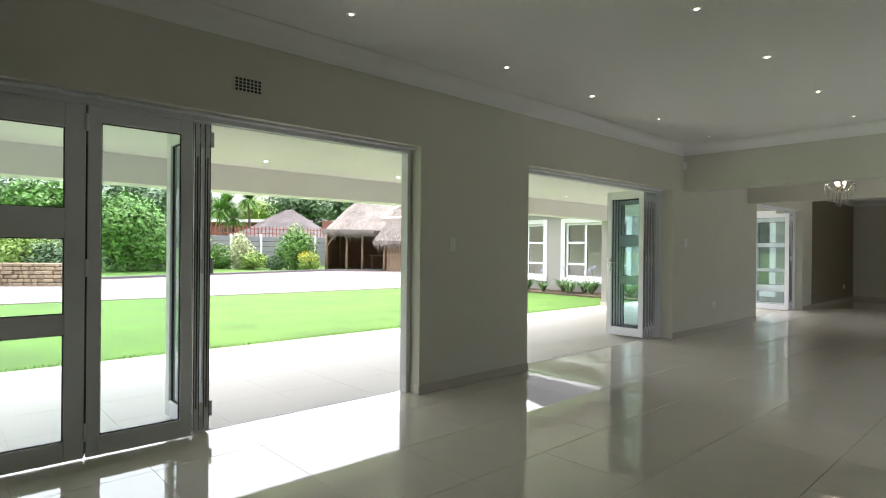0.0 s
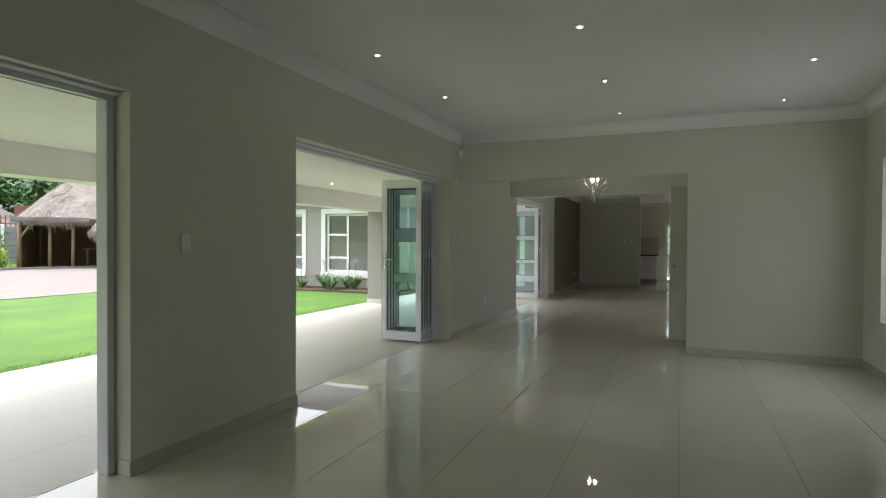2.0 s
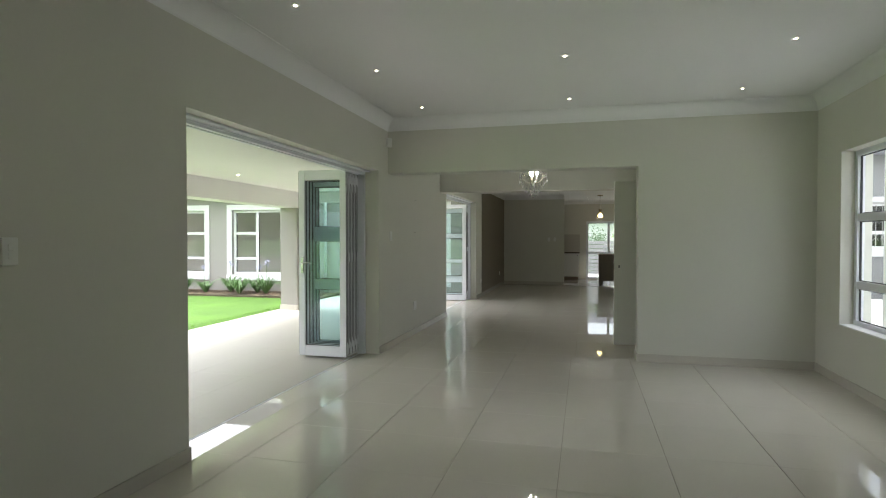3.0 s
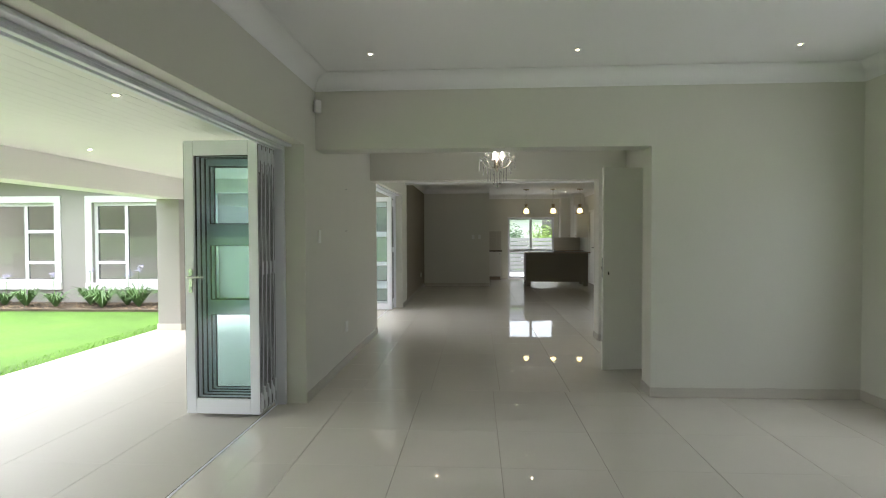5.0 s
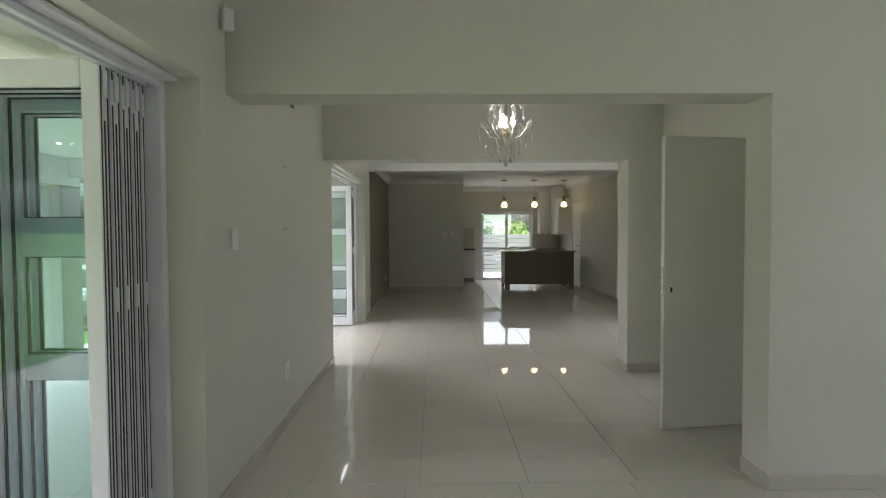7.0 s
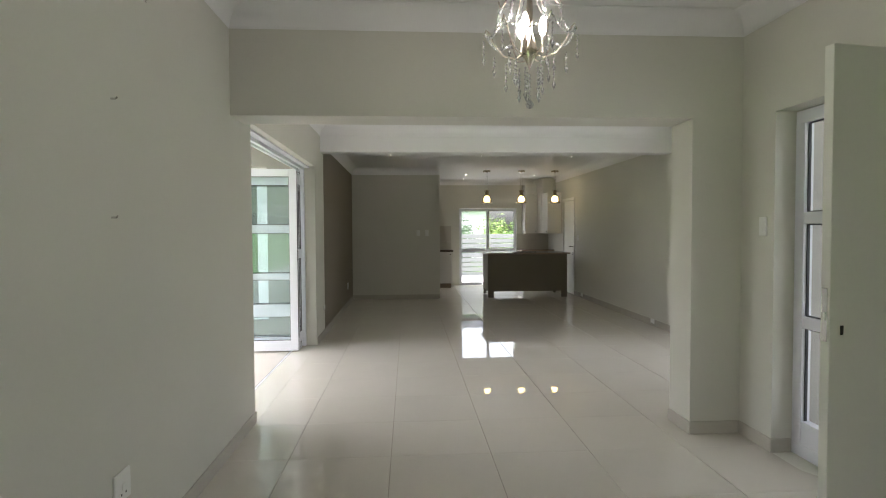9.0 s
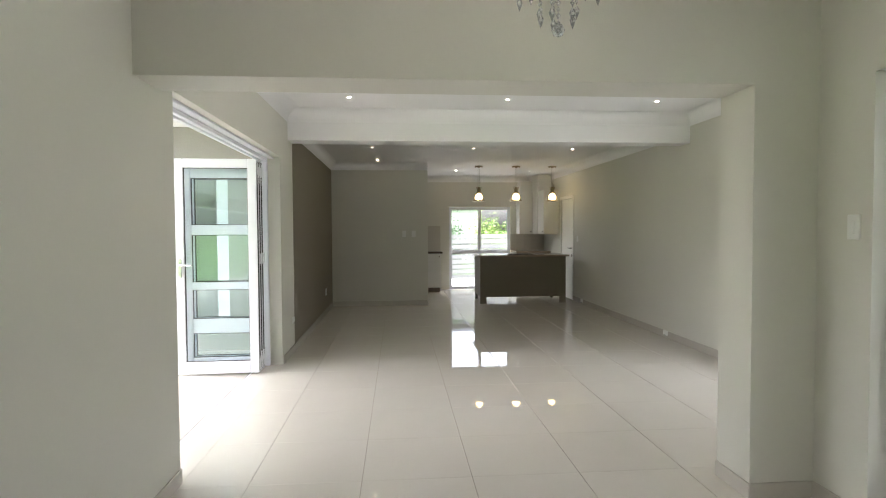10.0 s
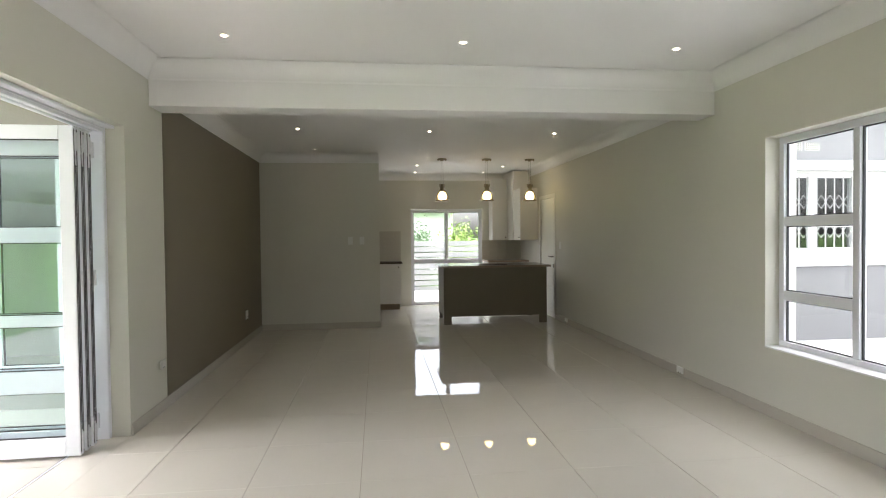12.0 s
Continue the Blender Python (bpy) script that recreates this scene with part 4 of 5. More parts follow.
def shrub(x, y, rad, h, n, size, material, label, seed, flowers=None):
    rng = random.Random(seed)
    o = empty("shrub", pose(x, y, -0.06), label, "shrub")
    part("stems", tube([(0, 0, -0.05), (0.03, 0, h * 0.3), (0.1, 0.05, h * 0.6)], [0.06, 0.04, 0.02]), M_BARK, o)
    part("crown", foliage((0, 0, h * 0.43), (rad * 1.08, rad * 1.08, h * 0.64), int(n * 1.7), size, rng, 26, 0.15), material, o)
    if flowers:
        tagged(part("flowers", foliage((0, 0, h * 0.6), (rad * 1.03, rad * 1.03, h * 0.52), n // 3, size * 0.6, rng, 14, 0.9), flowers, o), kind="stuff")
    return o


def tree(x, y, h, rad, n, size, material, label, seed, low=0.35):
    rng = random.Random(seed)
    o = empty("tree", pose(x, y, -0.06), label, "tree")
    tr = tube([(0, 0, -0.1), (0.1, 0.05, h * 0.25), (0.05, 0.12, h * 0.5), (0.0, 0.1, h * 0.8)], [h * 0.035, h * 0.027, h * 0.018, h * 0.006])
    for k in range(5):
        a = k * 1.26 + seed
        tube([(0.06, 0.08, h * (0.3 + 0.07 * k)), (rad * 0.35 * math.cos(a), rad * 0.35 * math.sin(a), h * (0.45 + 0.07 * k)), (rad * 0.7 * math.cos(a), rad * 0.7 * math.sin(a), h * (0.52 + 0.07 * k))], [h * 0.014, h * 0.009, h * 0.004], 6, tr)
    part("trunk", tr, M_BARK, o)
    part("crown", foliage((0, 0, h * (low + 1) / 2), (rad, rad, h * (1 - low) / 2 * 1.15), n, size, rng, 16), material, o)
    return o


def yucca(x, y, h, seed):
    rng = random.Random(seed)
    o = empty("palm_tree", pose(x, y, -0.06), "slim palm-like tree with spiky leaf tufts", "tree")
    part("trunk", tube([(0, 0, -0.1), (0.1, 0, h * 0.5), (0.0, 0.05, h)], [0.14, 0.11, 0.08]), M_BARK, o)
    bm = bmesh.new()
    for _ in range(260):
        a, e = rng.uniform(0, 6.283), rng.uniform(-0.9, 1.3)
        L = rng.uniform(0.8, 1.5)
        d = Vector((math.cos(a) * math.cos(e), math.sin(a) * math.cos(e), math.sin(e)))
        side = d.cross(Vector((0, 0, 1))).normalized() * 0.045
        b0 = Vector((0, 0.05, h))
        v = [bm.verts.new(b0 - side), bm.verts.new(b0 + side), bm.verts.new(b0 + d * L * 0.6 + side), bm.verts.new(b0 + d * L * 0.6 - side), bm.verts.new(b0 + d * L + Vector((0, 0, -0.2)))]
        bm.faces.new(v[:4])
        bm.faces.new((v[3], v[2], v[4]))
    part("crown", bm, M_LEAF, o)
    return o


# points seen from the first standpoint, by bearing and depth
EYE0, FWD, RGT = Vector((1.189, 1.053)), Vector((0.6747, 0.738)), Vector((0.738, -0.6747))


def away(tangent, depth):
    q = EYE0 + depth * (FWD + tangent * RGT)
    return q.x, q.y


for tg, dp, rad, h, n, size, mt, label, fl in (
        (-0.552, 29, 2.35, 4.3, 7500, 0.11, M_LEAF, "large dense green bush at the fence", None),
        (-0.63, 31, 1.6, 3.4, 3000, 0.11, M_LEAF_LIGHT, "broad yellowish green bush at the fence", None),
        (-0.358, 33, 0.8, 2.25, 2200, 0.08, M_LEAF_GREY, "pale cream-green flowering bush at the fence", None),
        (-0.395, 33.5, 0.8, 1.5, 1400, 0.08, M_LEAF, "low green bush at the fence", None),
        (-0.338, 32.4, 0.85, 1.1, 1500, 0.07, M_LEAF_LIGHT, "low light green bush at the fence", None),
        (-0.262, 33, 1.15, 2.6, 5200, 0.075, M_LEAF, "round bright green bush at the fence", None),
        (-0.238, 31.6, 0.7, 1.15, 1500, 0.06, M_LEAF_LIGHT, "low bush full of yellow flowers", M_FLOWER),
        (-0.30, 32.2, 0.6, 0.9, 900, 0.07, M_LEAF_DARK, "low dark green bush", None),
        (-0.74, 21, 1.5, 2.6, 3400, 0.08, M_LEAF_LIGHT, "feathery light green bush behind the stone wall", None),
        (-0.80, 22, 1.3, 2.2, 2400, 0.08, M_LEAF, "green bush behind the stone wall", None),
        (-0.70, 20.5, 0.9, 1.5, 1800, 0.07, M_LEAF_DARK, "dark shrub behind the stone wall", None)):
    px, py = away(tg, dp)
    shrub(px, py, rad, h, n, size, mt, label, int(dp * 100) + n, fl)
shrub(12.0, 34.3, 1.75, 3.0, 5200, 0.1, M_LEAF, "wide green bush in front of the fence", 412)
for tg, dp, h, rad, n, size, mt, label in (
        (-0.15, 62, 8.8, 5.5, 5200, 0.3, M_LEAF_DARK, "dark leafy tree behind the neighbour's roof"),
        (-0.24, 66, 9.0, 5.0, 4200, 0.3, M_LEAF_DARK, "dark leafy tree behind the neighbour's roof"),
        (-0.05, 64, 9.5, 5.5, 4200, 0.3, M_LEAF_DARK, "dark leafy tree behind the thatched hut"),
        (0.05, 64, 9.5, 5.5, 3000, 0.3, M_LEAF_DARK, "dark leafy tree behind the thatched hut"),
        (-0.33, 70, 8.2, 3.6, 3000, 0.28, M_LEAF_LIGHT, "light green tree in the distance"),
        (-0.48, 55, 7.2, 4.2, 4200, 0.25, M_LEAF_DARK, "dark green tree beyond the fence"),
        (-0.58, 57, 8.5, 4.6, 4200, 0.25, M_LEAF_DARK, "dark green tree beyond the fence"),
        (-0.70, 50, 8.0, 3.8, 3600, 0.25, M_LEAF, "tall green tree beyond the garden"),
        (-0.82, 50, 8.0, 4.5, 3600, 0.25, M_LEAF_DARK, "dark green tree beyond the garden"),
        (-0.95, 48, 8.0, 4.5, 3000, 0.25, M_LEAF, "tall green tree beyond the garden")):
    px, py = away(tg, dp)
    tree(px, py, h, rad, n, size, mt, label, int(dp) + n + int(tg * 100))
for tg, dp, h in ((-0.399, 42, 4.0), (-0.387, 43, 4.7), (-0.374, 44, 3.5), (-0.347, 45, 5.2), (-0.42, 43, 4.4)):
    yucca(*away(tg, dp), h, int(h * 100))

# bark chips on the bed
rngc = random.Random(15)
chips = bmesh.new()
for _ in range(1500):
    x, y, a, L = rngc.uniform(14.5, 15.6), rngc.uniform(8.2, 16.4), rngc.uniform(0, 6.283), rngc.uniform(0.015, 0.05)
    c, s, z = math.cos(a) * L, math.sin(a) * L, -0.018 + rngc.uniform(0, 0.025)
    q = [chips.verts.new(v) for v in ((x - c, y - s, z), (x + s * 0.4, y - c * 0.4, z + 0.008), (x + c, y + s, z + rngc.uniform(0, 0.03)), (x - s * 0.4, y + c * 0.4, z + 0.006))]
    chips.faces.new(q)
solid("bark_chips", chips, mat("bark_chips", (0.26, 0.19, 0.12), 0.9, var=0.4, fine=8), "loose brown bark chips on the flower bed", "bark", "", "stuff")

# flowering clumps in the bed
rngp = random.Random(5)
for i in range(14):
    yb, xb = 8.75 + i * 0.5 + rngp.uniform(-0.22, 0.22), 15.05 + rngp.uniform(-0.2, 0.2)
    hgt = rngp.uniform(0.28, 0.52)
    cl = empty("agapanthus", pose(xb, yb, -0.02), "strap-leaved flowering clump in the mulched bed", "plant", "clumps along the wing")
    bm = bmesh.new()
    for _ in range(110):
        a, L = rngp.uniform(0, 6.283), rngp.uniform(0.5, 1.25) * hgt
        d, s = Vector((math.cos(a), math.sin(a), 0)), Vector((-math.sin(a), math.cos(a), 0)) * 0.011
        pts = [d * 0.02, d * L * 0.5 + Vector((0, 0, L * 0.65)), d * L * 0.95 + Vector((0, 0, L * rngp.uniform(0.3, 0.85)))]
        v = [bm.verts.new(pts[0] - s), bm.verts.new(pts[0] + s), bm.verts.new(pts[1] + s), bm.verts.new(pts[1] - s), bm.verts.new(pts[2])]
        bm.faces.new(v[:4])
        bm.faces.new((v[3], v[2], v[4]))
    part("leaves", bm, M_STRAP, cl)
    if i % 3 != 1:
        dx = rngp.uniform(-0.15, 0.15)
        part("stalk", tube([(0, 0, 0), (dx * 0.5, dx, hgt + 0.24)], 0.005, 5), M_LEAF, cl)
        part("flower_head", foliage((dx * 0.5, dx, hgt + 0.27), (0.12, 0.12, 0.1), 150, 0.014, rngp, 6, 0.3), M_LILAC, cl, "ball of lilac flowers")

# ---- concrete slat fence ----
def slat_fence(x, y, ang, bays, label, h=2.0, bay=1.9, rows=6, material=M_CONC):
    f = empty("fence", pose(x, y, -0.06, 0, 0, ang), label, "fence", "", "structure")
    me_post = mesh_of("post", bevelled(boxes((-0.07, 0.07, -0.07, 0.07, -0.1, h + 0.12)), 0.01), M_WHITE_OUT)
    ph = h / rows
    me_pan = mesh_of("panel", bevelled(boxes((0.071, bay - 0.071, -0.025, 0.025, 0.01, ph - 0.012)), 0.006), material)
    for i in range(bays + 1):
        po = new("post", me_post)
        po.location, po.parent = (i * bay, 0, 0), f
        if i < bays:
            for r in range(rows):
                pn = new("panel", me_pan)
                pn.location, pn.parent = (i * bay, 0.004 * (r % 2), r * ph), f
    return f


M_GREYFENCE = mat("grey_painted_slats", (0.23, 0.235, 0.255), 0.8, var=0.12, random_amount=0.2)
slat_fence(-6, 36.2, -2.0, 16, "grey concrete slat fence between white posts", material=M_GREYFENCE)
M_RED = mat("red_oxide_paint", (0.25, 0.07, 0.05), 0.7, var=0.15)
pal = empty("palisade", pose(8, 36.6, 2.0, 0, 0, -2), "row of red metal palings above the fence", "palisade", "", "structure")
part("rail", boxes((0, 15, -0.015, 0.015, 0.12, 0.16), (0, 15, -0.015, 0.015, 0.42, 0.46)), M_RED, pal)
me_pale = mesh_of("paling", boxes((-0.025, 0.025, -0.01, 0.01, -2.0, 0.6)), M_RED)
for i in range(60):
    q = new("paling", me_pale)
    q.location, q.parent = (i * 0.25, -0.03, 0), pal

# ---- thatched hut ----
M_THATCH = mat("weathered_thatch", (0.2, 0.178, 0.16), 0.95, var=0.5, scale=8, fine=40, bump=1.0, bump_scale=35)
M_POLE = mat("timber_pole", (0.28, 0.2, 0.13), 0.85, var=0.3, bump=0.5)
M_TIMBER = mat("brown_timber", (0.16, 0.085, 0.05), 0.8, var=0.35, fine=20)
hx, hy = away(-0.213, 32.5)
hut = empty("thatched_hut", pose(hx, hy, -0.06, 0, 0, -42.4), "open garden hut with timber poles and a thatched roof", "hut")


def hip_roof(x0, x1, y0, y1, eave, ridge, rx0, rx1, thick=0.28, seed=1, sag=0.12):
    """Thick roof with a ragged eave: rings of points from the eave up to the ridge line."""
    rng = random.Random(seed)
    bm = bmesh.new()
    ym = (y0 + y1) / 2
    n = 44
    rings = []
    for lvl in range(8):
        t = lvl / 7
        ring = []
        for i in range(n):
            a = 2 * math.pi * i / n
            ca, sa = math.cos(a), math.sin(a)
            k = 1 / max(abs(ca), abs(sa)) ** 0.75
            ex, ey = (x0 + x1) / 2 + (x1 - x0) / 2 * ca * k, ym + (y1 - y0) / 2 * sa * k
            tx, ty = min(max(ex, rx0), rx1), ym
            j = rng.uniform(-0.05, 0.05)
            ring.append(bm.verts.new((ex + (tx - ex) * t + j, ey + (ty - ey) * t + j, eave + (ridge - eave) * t - sag * math.sin(math.pi * t) + rng.uniform(-0.04, 0.04))))
        rings.append(ring)
    under = [bm.verts.new((v.co.x + ((x0 + x1) / 2 - v.co.x) * 0.03, v.co.y + (ym - v.co.y) * 0.05, v.co.z - thick + rng.uniform(-0.06, 0.06))) for v in rings[0]]
    for a, b in zip([under] + rings, rings):
        for i in range(n):
            bm.faces.new((a[i], a[(i + 1) % n], b[(i + 1) % n], b[i]))
    bm.faces.new(under)
    return bm


def strands(roof, n, seed, length=0.4):
    """Loose straws lying down the slopes of a roof."""
    rng = random.Random(seed)
    sides = [[v.co.copy() for v in f.verts] for f in roof.faces if len(f.verts) == 4]
    areas = [(q[1] - q[0]).cross(q[2] - q[0]).length for q in sides]
    bm = bmesh.new()
    for q in rng.choices(sides, areas, k=n):
        u, w = rng.random(), rng.random()
        p = q[0].lerp(q[1], u).lerp(q[3].lerp(q[2], u), w)
        nor = (q[1] - q[0]).cross(q[3] - q[0]).normalized()
        side = Vector((0, 0, 1)).cross(nor)
        if side.length < 0.05:
            continue
        side.normalize()
        down = side.cross(nor).normalized()
        down = down if down.z < 0 else -down
        L = length * rng.uniform(0.5, 1.2)
        tip = p + down * L + side * rng.uniform(-0.15, 0.15) * L + nor * rng.uniform(0.03, 0.13)
        bm.faces.new([bm.verts.new(p - side * 0.03 - nor * 0.01), bm.verts.new(p + side * 0.03 - nor * 0.01), bm.verts.new(tip)])
    return bm


M_STRAW = mat("loose_straw", (0.26, 0.23, 0.2), 0.95, var=0.5, fine=3)
main_roof, low_roof = hip_roof(-0.25, 8.5, -0.6, 5.4, 2.3, 4.3, 1.75, 6.2, sag=-0.1), hip_roof(2.85, 8.2, -1.35, 2.6, 1.72, 3.7, 4.3, 6.5, 0.3, 3, sag=-0.12)
straw_a, straw_b = strands(main_roof, 3200, 4), strands(low_roof, 2200, 6)
part("roof", main_roof, M_THATCH, hut, "grey weathered thatch")
part("low_roof", low_roof, M_THATCH, hut, "low rounded thatch over the corner")
tagged(part("straw", straw_a, M_STRAW, hut, "loose grey straw on the roof"), kind="stuff")
tagged(part("straw", straw_b, M_STRAW, hut, "loose grey straw on the roof"), kind="stuff")
fr_ = bmesh.new()
rngf = random.Random(21)
for x0, x1, y, z0 in ((0.0, 3.0, -0.6, 2.1), (3.0, 8.0, -1.32, 1.46)):
    for k in range(420):
        x, dz, dy = rngf.uniform(x0, x1), rngf.uniform(0.08, 0.3), rngf.uniform(-0.1, 0.1)
        v = [fr_.verts.new(q) for q in ((x - 0.03, y + dy, z0 + 0.25), (x + 0.03, y + dy, z0 + 0.25), (x + rngf.uniform(-0.05, 0.05), y + dy - 0.06, z0 - dz + 0.15))]
        fr_.faces.new(v)
tagged(part("thatch_fringe", fr_, M_THATCH, hut, "ragged straw fringe"), kind="stuff")
part("verge_cap", tube([(3.35, -0.75, 3.02), (3.9, -0.2, 3.5), (4.5, 0.35, 3.88)], 0.07, 8), M_WHITE_OUT, hut, "white verge capping")
part("verge_cap", tube([(3.4, -0.85, 3.0), (5.2, -0.75, 3.08)], 0.06, 8), M_WHITE_OUT, hut, "white verge capping")
part("ridge_cap", tube([(1.8, 2.4, 4.3), (3.4, 2.4, 4.37), (6.2, 2.4, 4.33)], 0.07, 8), M_WHITE_OUT, hut, "white ridge capping")
for x, y, hh in ((1.33, 0.0, 2.3), (2.25, -0.1, 2.3), (0.15, 0.0, 2.2), (0.1, 4.5, 2.2), (3.6, -0.9, 1.6)):
    part("pole", tube([(x, y, 0), (x + 0.02, y, hh)], [0.075, 0.06]), M_POLE, hut, smooth=True)
part("brace", tube([(0.15, 0.0, 1.3), (0.75, 0.0, 2.25)], 0.05), M_POLE, hut, smooth=True)
part("back_wall", boxes((0.1, 7.8, 4.5, 4.6, 0, 2.3), (-0.02, 0.08, 0.9, 4.6, 0, 2.2)), M_TIMBER, hut)
part("counter", bevelled(boxes((2.3, 5.0, 2.6, 3.2, 0.8, 0.88), (2.4, 2.5, 2.7, 3.1, 0, 0.8), (3.6, 3.7, 2.7, 3.1, 0, 0.8)), 0.01), M_POLE, hut)
for i in range(12):
    part("board", bevelled(boxes((3.75 + i * 0.16, 3.895 + i * 0.16, -0.9, -0.87, 0.02, 1.35)), 0.004), M_POLE, hut)

# ---- neighbours ----
M_BRICK = mat("red_brick", (0.22, 0.1, 0.075), 0.85, var=0.25, fine=30)
M_ROOF_BROWN = mat("brown_roof", (0.085, 0.072, 0.072), 0.85, var=0.3, fine=12)
nx, ny = away(-0.375, 50)
nb = empty("neighbour_house", pose(nx, ny, -0.06, 0, 0, -42.4), "red brick house with a white roof edge beyond the fence", "house")
part("wall", boxes((-5, 5, 0, 6, 0, 3.5)), M_BRICK, nb)
part("roof", boxes((-5.4, 5.4, -0.5, 6.5, 3.5, 3.75)), M_WHITE_OUT, nb, "white flat roof edge")
for x in (-3.5, -1, 1.5, 3.5):
    w = part("window", boxes((x, x + 1.2, -0.03, 0.0, 2.0, 3.1)), M_GLASS, nb)
    part("window_frame", boxes((x - 0.06, x, -0.05, 0.0, 1.95, 3.15), (x + 1.2, x + 1.26, -0.05, 0.0, 1.95, 3.15), (x, x + 1.2, -0.05, 0.0, 3.1, 3.15)), M_WHITE_OUT, w)
nx, ny = away(-0.275, 44)
nh = empty("neighbour_hut", pose(nx, ny, -0.06, 0, 0, -42.4), "round hut with a brown hipped roof beyond the fence", "hut")
part("wall", boxes((-2.6, 2.6, -2, 2, 0, 2.0)), M_BRICK, nh)
part("roof", hip_roof(-4.3, 4.0, -3.4, 3.4, 1.9, 4.25, -0.25, 0.25, 0.2, 8, 0.05), M_ROOF_BROWN, nh, "brown shingled roof")
part("chimney", bevelled(boxes((2.6, 3.5, 0, 0.9, 0, 3.4)), 0.02), M_BRICK, nh)

# ---- stone planter wall and brick steps ----
sx, sy = away(-0.80, 17.6)
M_ROCK = mat("honey_fieldstone", (0.36, 0.27, 0.18), 0.9, var=0.3, random_amount=0.9, bump=0.8, bump_scale=12)
sw = empty("stone_wall", pose(sx, sy, -0.06, 0, 0, -36), "low dry-stone retaining wall of honey fieldstone", "stone wall", "", "structure")
part("core", boxes((0, 2.4, 0.08, 0.5, 0, 0.7)), M_SOIL, sw)
rngs = random.Random(9)
for r in range(6):
    x = 0.0
    while x < 2.4:
        w = rngs.uniform(0.14, 0.34)
        part("stone", bevelled(boxes((x, x + w - 0.012, rngs.uniform(-0.03, 0.03), 0.2, r * 0.125, r * 0.125 + 0.113)), 0.02), M_ROCK, sw)
        x += w
st = empty("brick_steps", pose(sx, sy, -0.06, 0, 0, -36), "red brick garden steps beside the stone wall", "steps", "", "structure")
for i in range(4):
    part("step", bevelled(boxes((-2.0, -0.05, -0.7 + i * 0.3, 0.6, i * 0.17 + 0.002 * i, (i + 1) * 0.17)), 0.012), M_BRICK, st)

# ---- back yard wall and hedge beyond the kitchen ----
M_PALEFENCE = mat("white_painted_slats", (0.27, 0.27, 0.27), 0.8, var=0.08, random_amount=0.15)
slat_fence(25.2, -3.3, 90, 4, "white concrete slat wall of the back yard", h=1.30, bay=2.95, rows=9, material=M_PALEFENCE)
for yy, sd, mt in ((0.75, 31, M_LEAF_LIGHT), (1.9, 32, M_LEAF_DARK), (2.9, 33, M_LEAF_DARK), (-0.4, 34, M_LEAF), (4.2, 35, M_LEAF)):
    shrub(26.0, yy, 0.74, 1.85, 2400, 0.05, mt, "leafy creeper spilling over the back wall", sd)
hb = empty("neighbour_roof", pose(33, 6.0, 0), "house with a grey tiled roof beyond the back wall", "house")
part("wall", boxes((0, 6, -6, 6, -0.06, 2.4)), M_WHITE_OUT, hb)
part("roof", boxes((-0.5, 6.4, -6.5, 6.5, 2.4, 2.5)), M_ROOF, hb)
for k in range(5):
    part("roof_course", bevelled(boxes((-0.3 + k * 0.4, 0.15 + k * 0.4, -6.3, 6.3, 2.5 + k * 0.16, 2.62 + k * 0.16)), 0.01), M_ROOF, hb)

# ---- white house beside the street windows ----
M_COTTAGE_WHITE = mat("weathered_white_paint", (0.5, 0.5, 0.5), 0.7, var=0.08, bump=0.2)
M_COTTAGE = mat("light_grey_plaster", (0.16, 0.16, 0.165), 0.8, var=0.06, bump=0.2)
# white wall's tone under the eave, its shadow mixed into the colour
M_COTTAGE_EAVE_SHADE = mat("eave_shaded_white_plaster", (0.22, 0.22, 0.225), 0.8, var=0.05, bump=0.2)
structure("porch_floor", boxes((X1 + TH + 0.004, X2 - 0.014, YS - TH + 0.002, 1.178, -0.2, -0.026)), M_PATIO, "pale concrete porch floor", "paving")
structure("porch_plaster", boxes((X2 - 0.012, X2 - 0.001, YS - TH, 1.179, -0.1, 2.7), (X1 + TH + 0.001, X1 + TH + 0.012, YS - TH, 1.179, -0.1, 2.7)), M_PLASTER_OUT, "taupe plaster on the porch walls", "wall")
# unseen slab, added to keep the porch dim behind the door panes
structure("porch_shade_roof", boxes((X1 + TH + 0.014, 12.3, -2.6, 1.18, 2.75, 2.88)), M_CEIL, "unseen white slab added over the entrance to shade the door glass", "roof")
XS = 17.40
BARRED = ((-3.24, -2.10), (-5.05, -3.72))
sh = empty("street_wing", pose(0, 0, 0), "white plastered house wing with barred windows and a ledge", "building", "", "structure")
part("wall", wall_boxes("y", -12.0, YS - TH - 0.002, XS, XS + 0.25, -0.06, 3.2, [(a, b, 1.10, 2.10) for a, b in BARRED]), M_COTTAGE_WHITE, sh)
# grey band paints the eave's shadow on the white wall above the ledge
part("eave_shade_band", boxes((XS - 0.012, XS, -12.0, YS - TH - 0.002, 2.265, 3.2)), M_COTTAGE_EAVE_SHADE, sh, "white plaster above the ledge, painted grey for the eave's shadow")
part("lower_band", boxes((XS - 0.02, XS, -12.0, YS - TH - 0.002, -0.06, 0.915)), M_COTTAGE, sh, "light grey plaster band")
part("ledge", bevelled(boxes((XS - 0.10, XS, -12.0, YS - TH - 0.002, 2.135, 2.26)), 0.008), M_COTTAGE_WHITE, sh, "white plaster ledge")
part("sill_band", bevelled(boxes((XS - 0.045, XS, -12.0, YS - TH - 0.002, 0.92, 0.955)), 0.006), M_COTTAGE_WHITE, sh, "white plaster moulding")
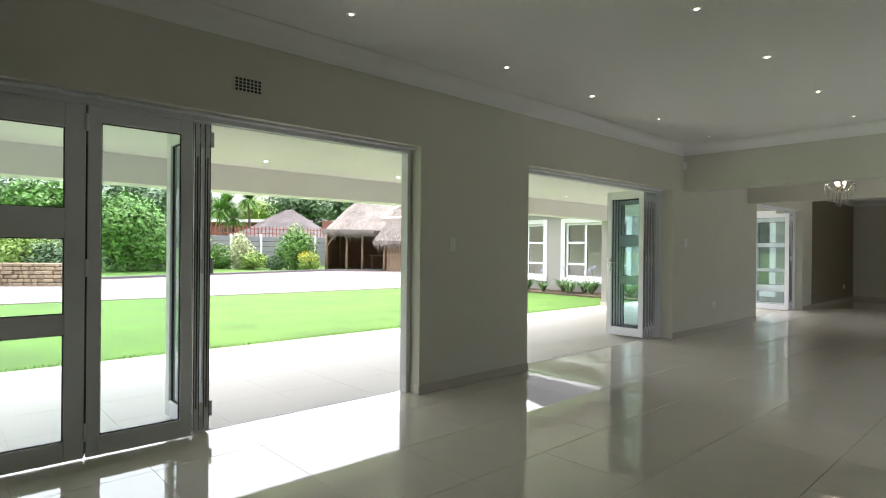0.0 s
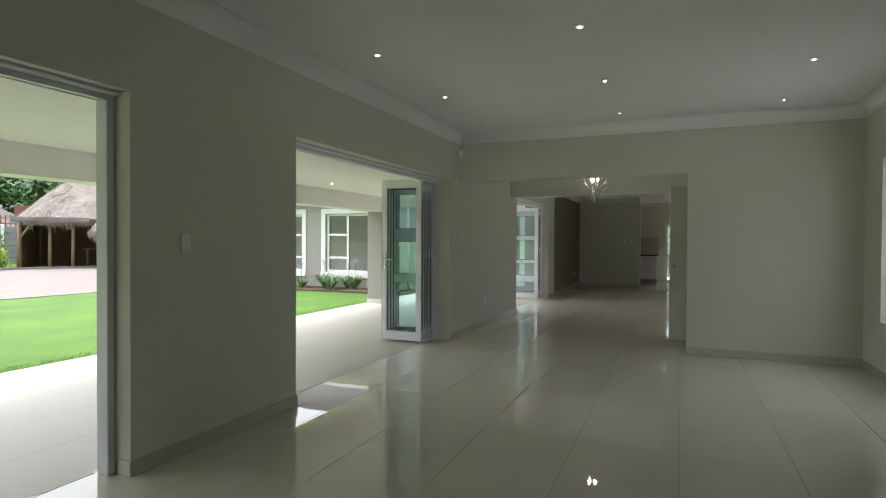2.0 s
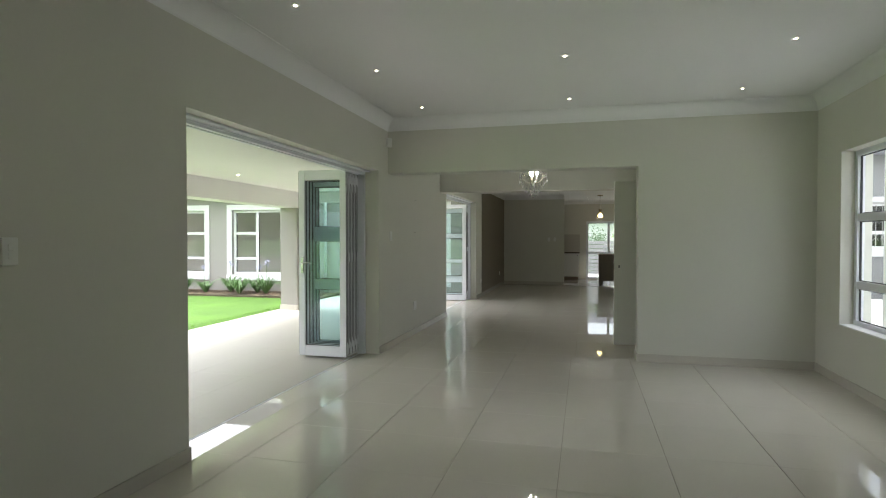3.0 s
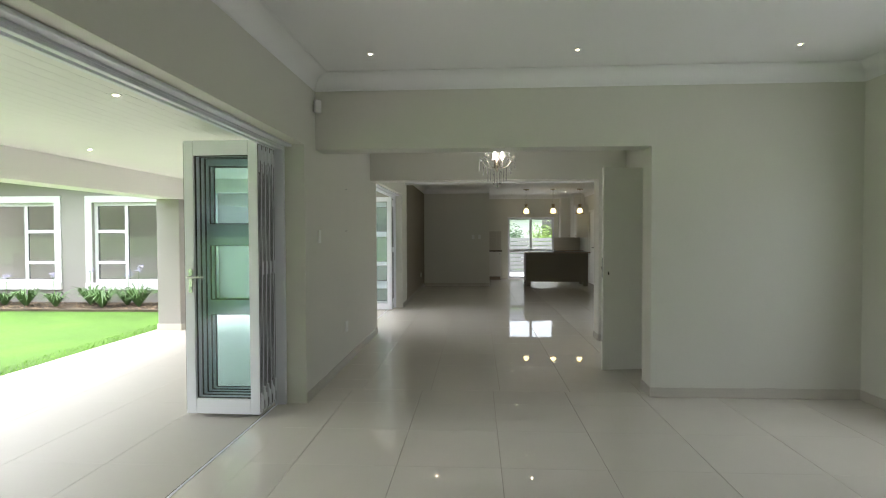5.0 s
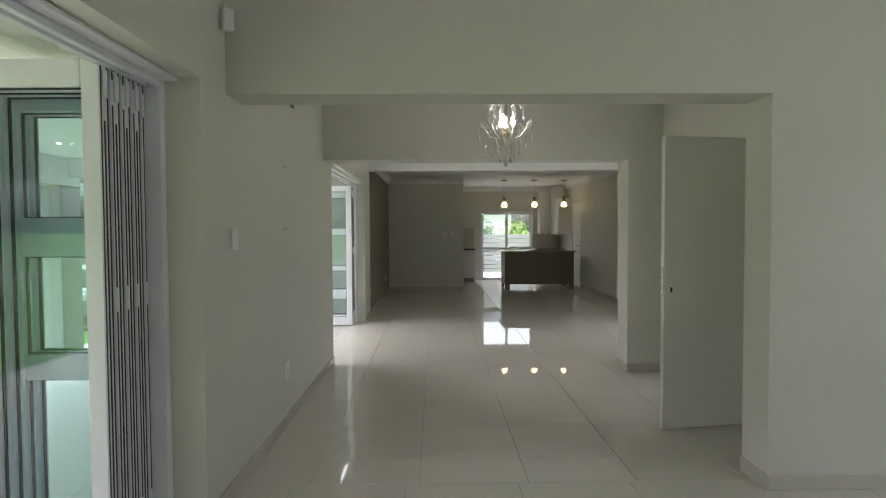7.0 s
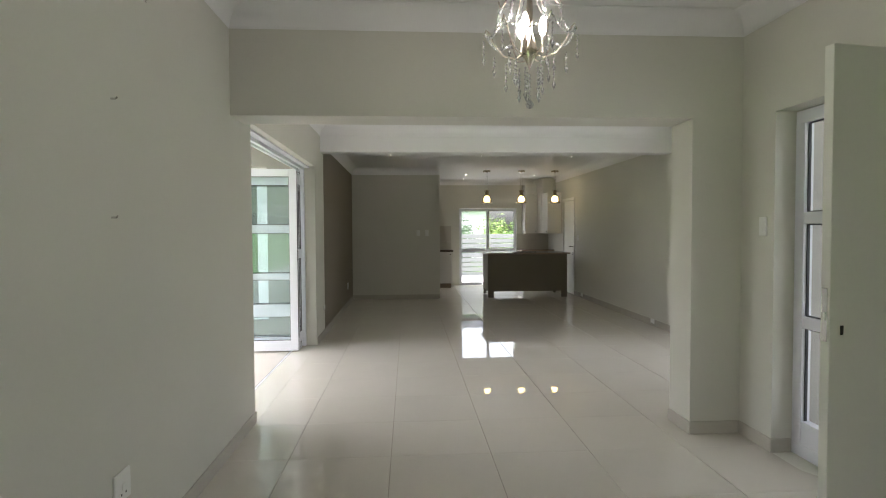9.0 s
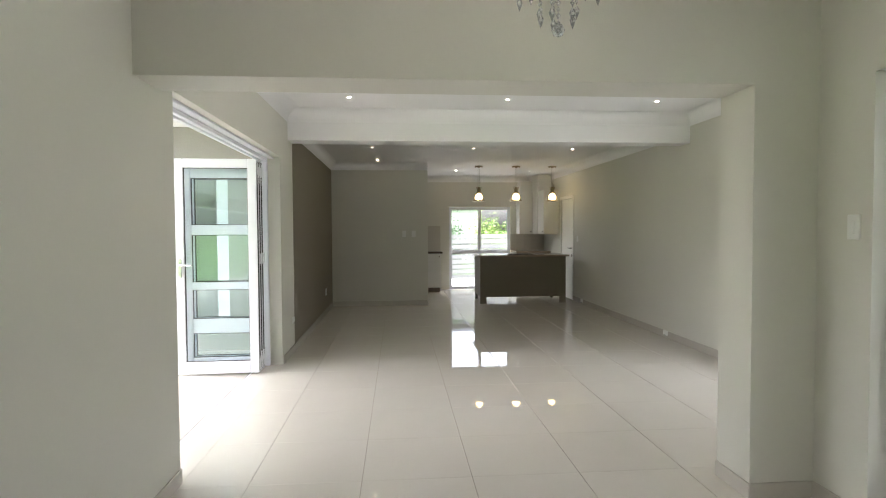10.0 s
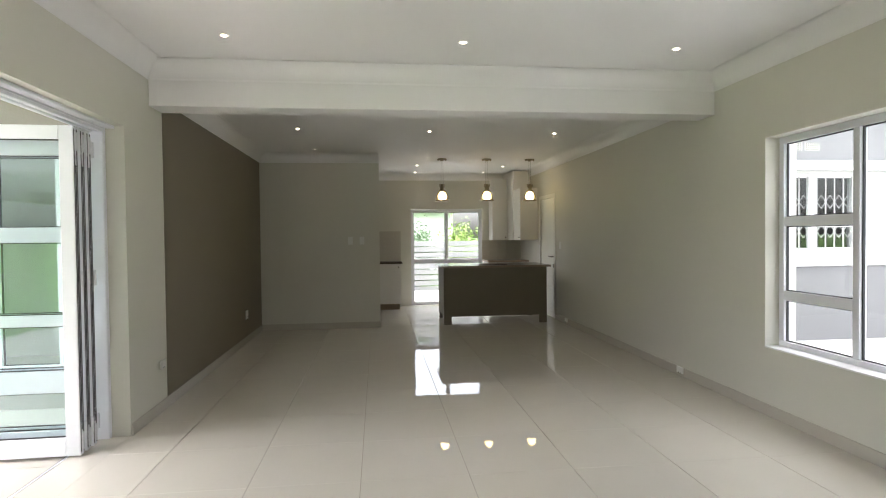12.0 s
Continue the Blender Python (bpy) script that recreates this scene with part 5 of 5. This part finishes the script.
# back wall painted black in place of the unlit room's shade
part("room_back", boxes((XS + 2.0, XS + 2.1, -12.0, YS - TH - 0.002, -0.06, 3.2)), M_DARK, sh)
part("roof", boxes((XS - 0.35, XS + 3.0, -12.2, YS - TH - 0.31, 3.2, 3.32)), M_ROOF, sh)
for y0, y1 in BARRED:
    ym = y1 - 0.52
    w = part("window", boxes((XS + 0.13, XS + 0.135, y0 + 0.05, y1 - 0.05, 1.15, 2.06)), M_GLASS, sh)
    w.visible_shadow = False
    part("window_frame", bevelled(boxes((XS + 0.09, XS + 0.17, y0, y1, 1.10, 1.15), (XS + 0.09, XS + 0.17, y0, y1, 2.06, 2.10), (XS + 0.09, XS + 0.17, y0, y0 + 0.05, 1.15, 2.06), (XS + 0.09, XS + 0.17, y1 - 0.05, y1, 1.15, 2.06),
                                  (XS + 0.095, XS + 0.165, ym - 0.05, ym + 0.05, 1.15, 2.06), (XS + 0.10, XS + 0.16, y0 + 0.05, ym - 0.05, 1.42, 1.50), (XS + 0.10, XS + 0.16, ym + 0.05, y1 - 0.05, 1.42, 1.50)), 0.004), M_WHITE_OUT, w)
    bars = bmesh.new()
    k = 0
    while y0 + 0.1 + k * 0.125 < y1 - 0.05:
        by = y0 + 0.1 + k * 0.125
        box(bars, XS + 0.06, XS + 0.072, by - 0.005, by + 0.005, 1.12, 2.08)
        for zz in (1.28, 1.66):
            for s0, s1 in ((-1, 1), (1, -1)):
                tube([(XS + 0.066, by + s0 * 0.0625, zz), (XS + 0.066, by + s1 * 0.0625, zz + 0.17)], 0.0042, 5, bars)
        k += 1
    part("burglar_bars", bars, M_YARD, w, "white folding trellis bars")
c2 = empty("porch_pillar", pose(11.5, -1.6, -0.03), "white square porch pillar", "pillar", "", "structure")
part("shaft", bevelled(boxes((0, 0.35, -0.3, 0.0, 0, 2.9)), 0.006), M_WHITE_OUT, c2)
part("base", bevelled(boxes((-0.02, 0.37, -0.32, 0.02, 0, 0.12)), 0.004), M_CONC, c2)
for yv in (-2.26, -2.50):
    air_brick(pose(XS - 0.013, yv, 2.44, 0, 0, -90), "air brick vent high on the white wing")


# ---- floor tiles, the pieces of the floor ----
def tile_mesh(name, w, d, material, t=0.01, bev=0.0009):
    bm = bmesh.new()
    box(bm, 0, w, 0, d, -t, 0)
    top = [e for e in bm.edges if e.verts[0].co.z > -1e-6 and e.verts[1].co.z > -1e-6]
    bmesh.ops.bevel(bm, geom=top, offset=bev, segments=1, affect="EDGES")
    return mesh_of(name, bm, material)


def lay(parent, x0, x1, y0, y1, ox, oy, pitch, joint, material, z, skip=None):
    """Tiles on a square grid cut to the rectangle; alike sizes share a mesh."""
    made = {}
    i0, i1 = math.floor((x0 - ox) / pitch), math.ceil((x1 - ox) / pitch)
    j0, j1 = math.floor((y0 - oy) / pitch), math.ceil((y1 - oy) / pitch)
    for i in range(i0, i1):
        for j in range(j0, j1):
            a, b = max(x0, ox + i * pitch + joint / 8), min(x1, ox + (i + 1) * pitch - joint / 8)
            c, d = max(y0, oy + j * pitch + joint / 2), min(y1, oy + (j + 1) * pitch - joint / 2)
            if b - a < 0.02 or d - c < 0.02 or (skip and skip((a + b) / 2, (c + d) / 2)):
                continue
            key = (round(b - a, 3), round(d - c, 3))
            if key not in made:
                made[key] = tile_mesh("tile", key[0], key[1], material)
            t = new("tile", made[key])
            t.location = (a, c, z)
            t.parent = parent
            t.rotation_euler = (random.uniform(-0.0003, 0.0003), random.uniform(-0.0003, 0.0003), 0)


lay(bpy.data.objects["floor"], XW, X1 + 0.12, YS, YN - 0.005, 5.22, 3.17, 0.622, 0.003, M_TILE, 0.0)
lay(bpy.data.objects["floor"], X1 + 0.123, X5, YS, YN - 0.005, 11.49, 3.11, 0.608, 0.003, M_TILE, 0.0)
lay(bpy.data.objects["patio"], -4.0, 15.65, YN + TH, 8.0, 5.22, YN + TH, 0.612, 0.002, M_PATIO, -0.006)
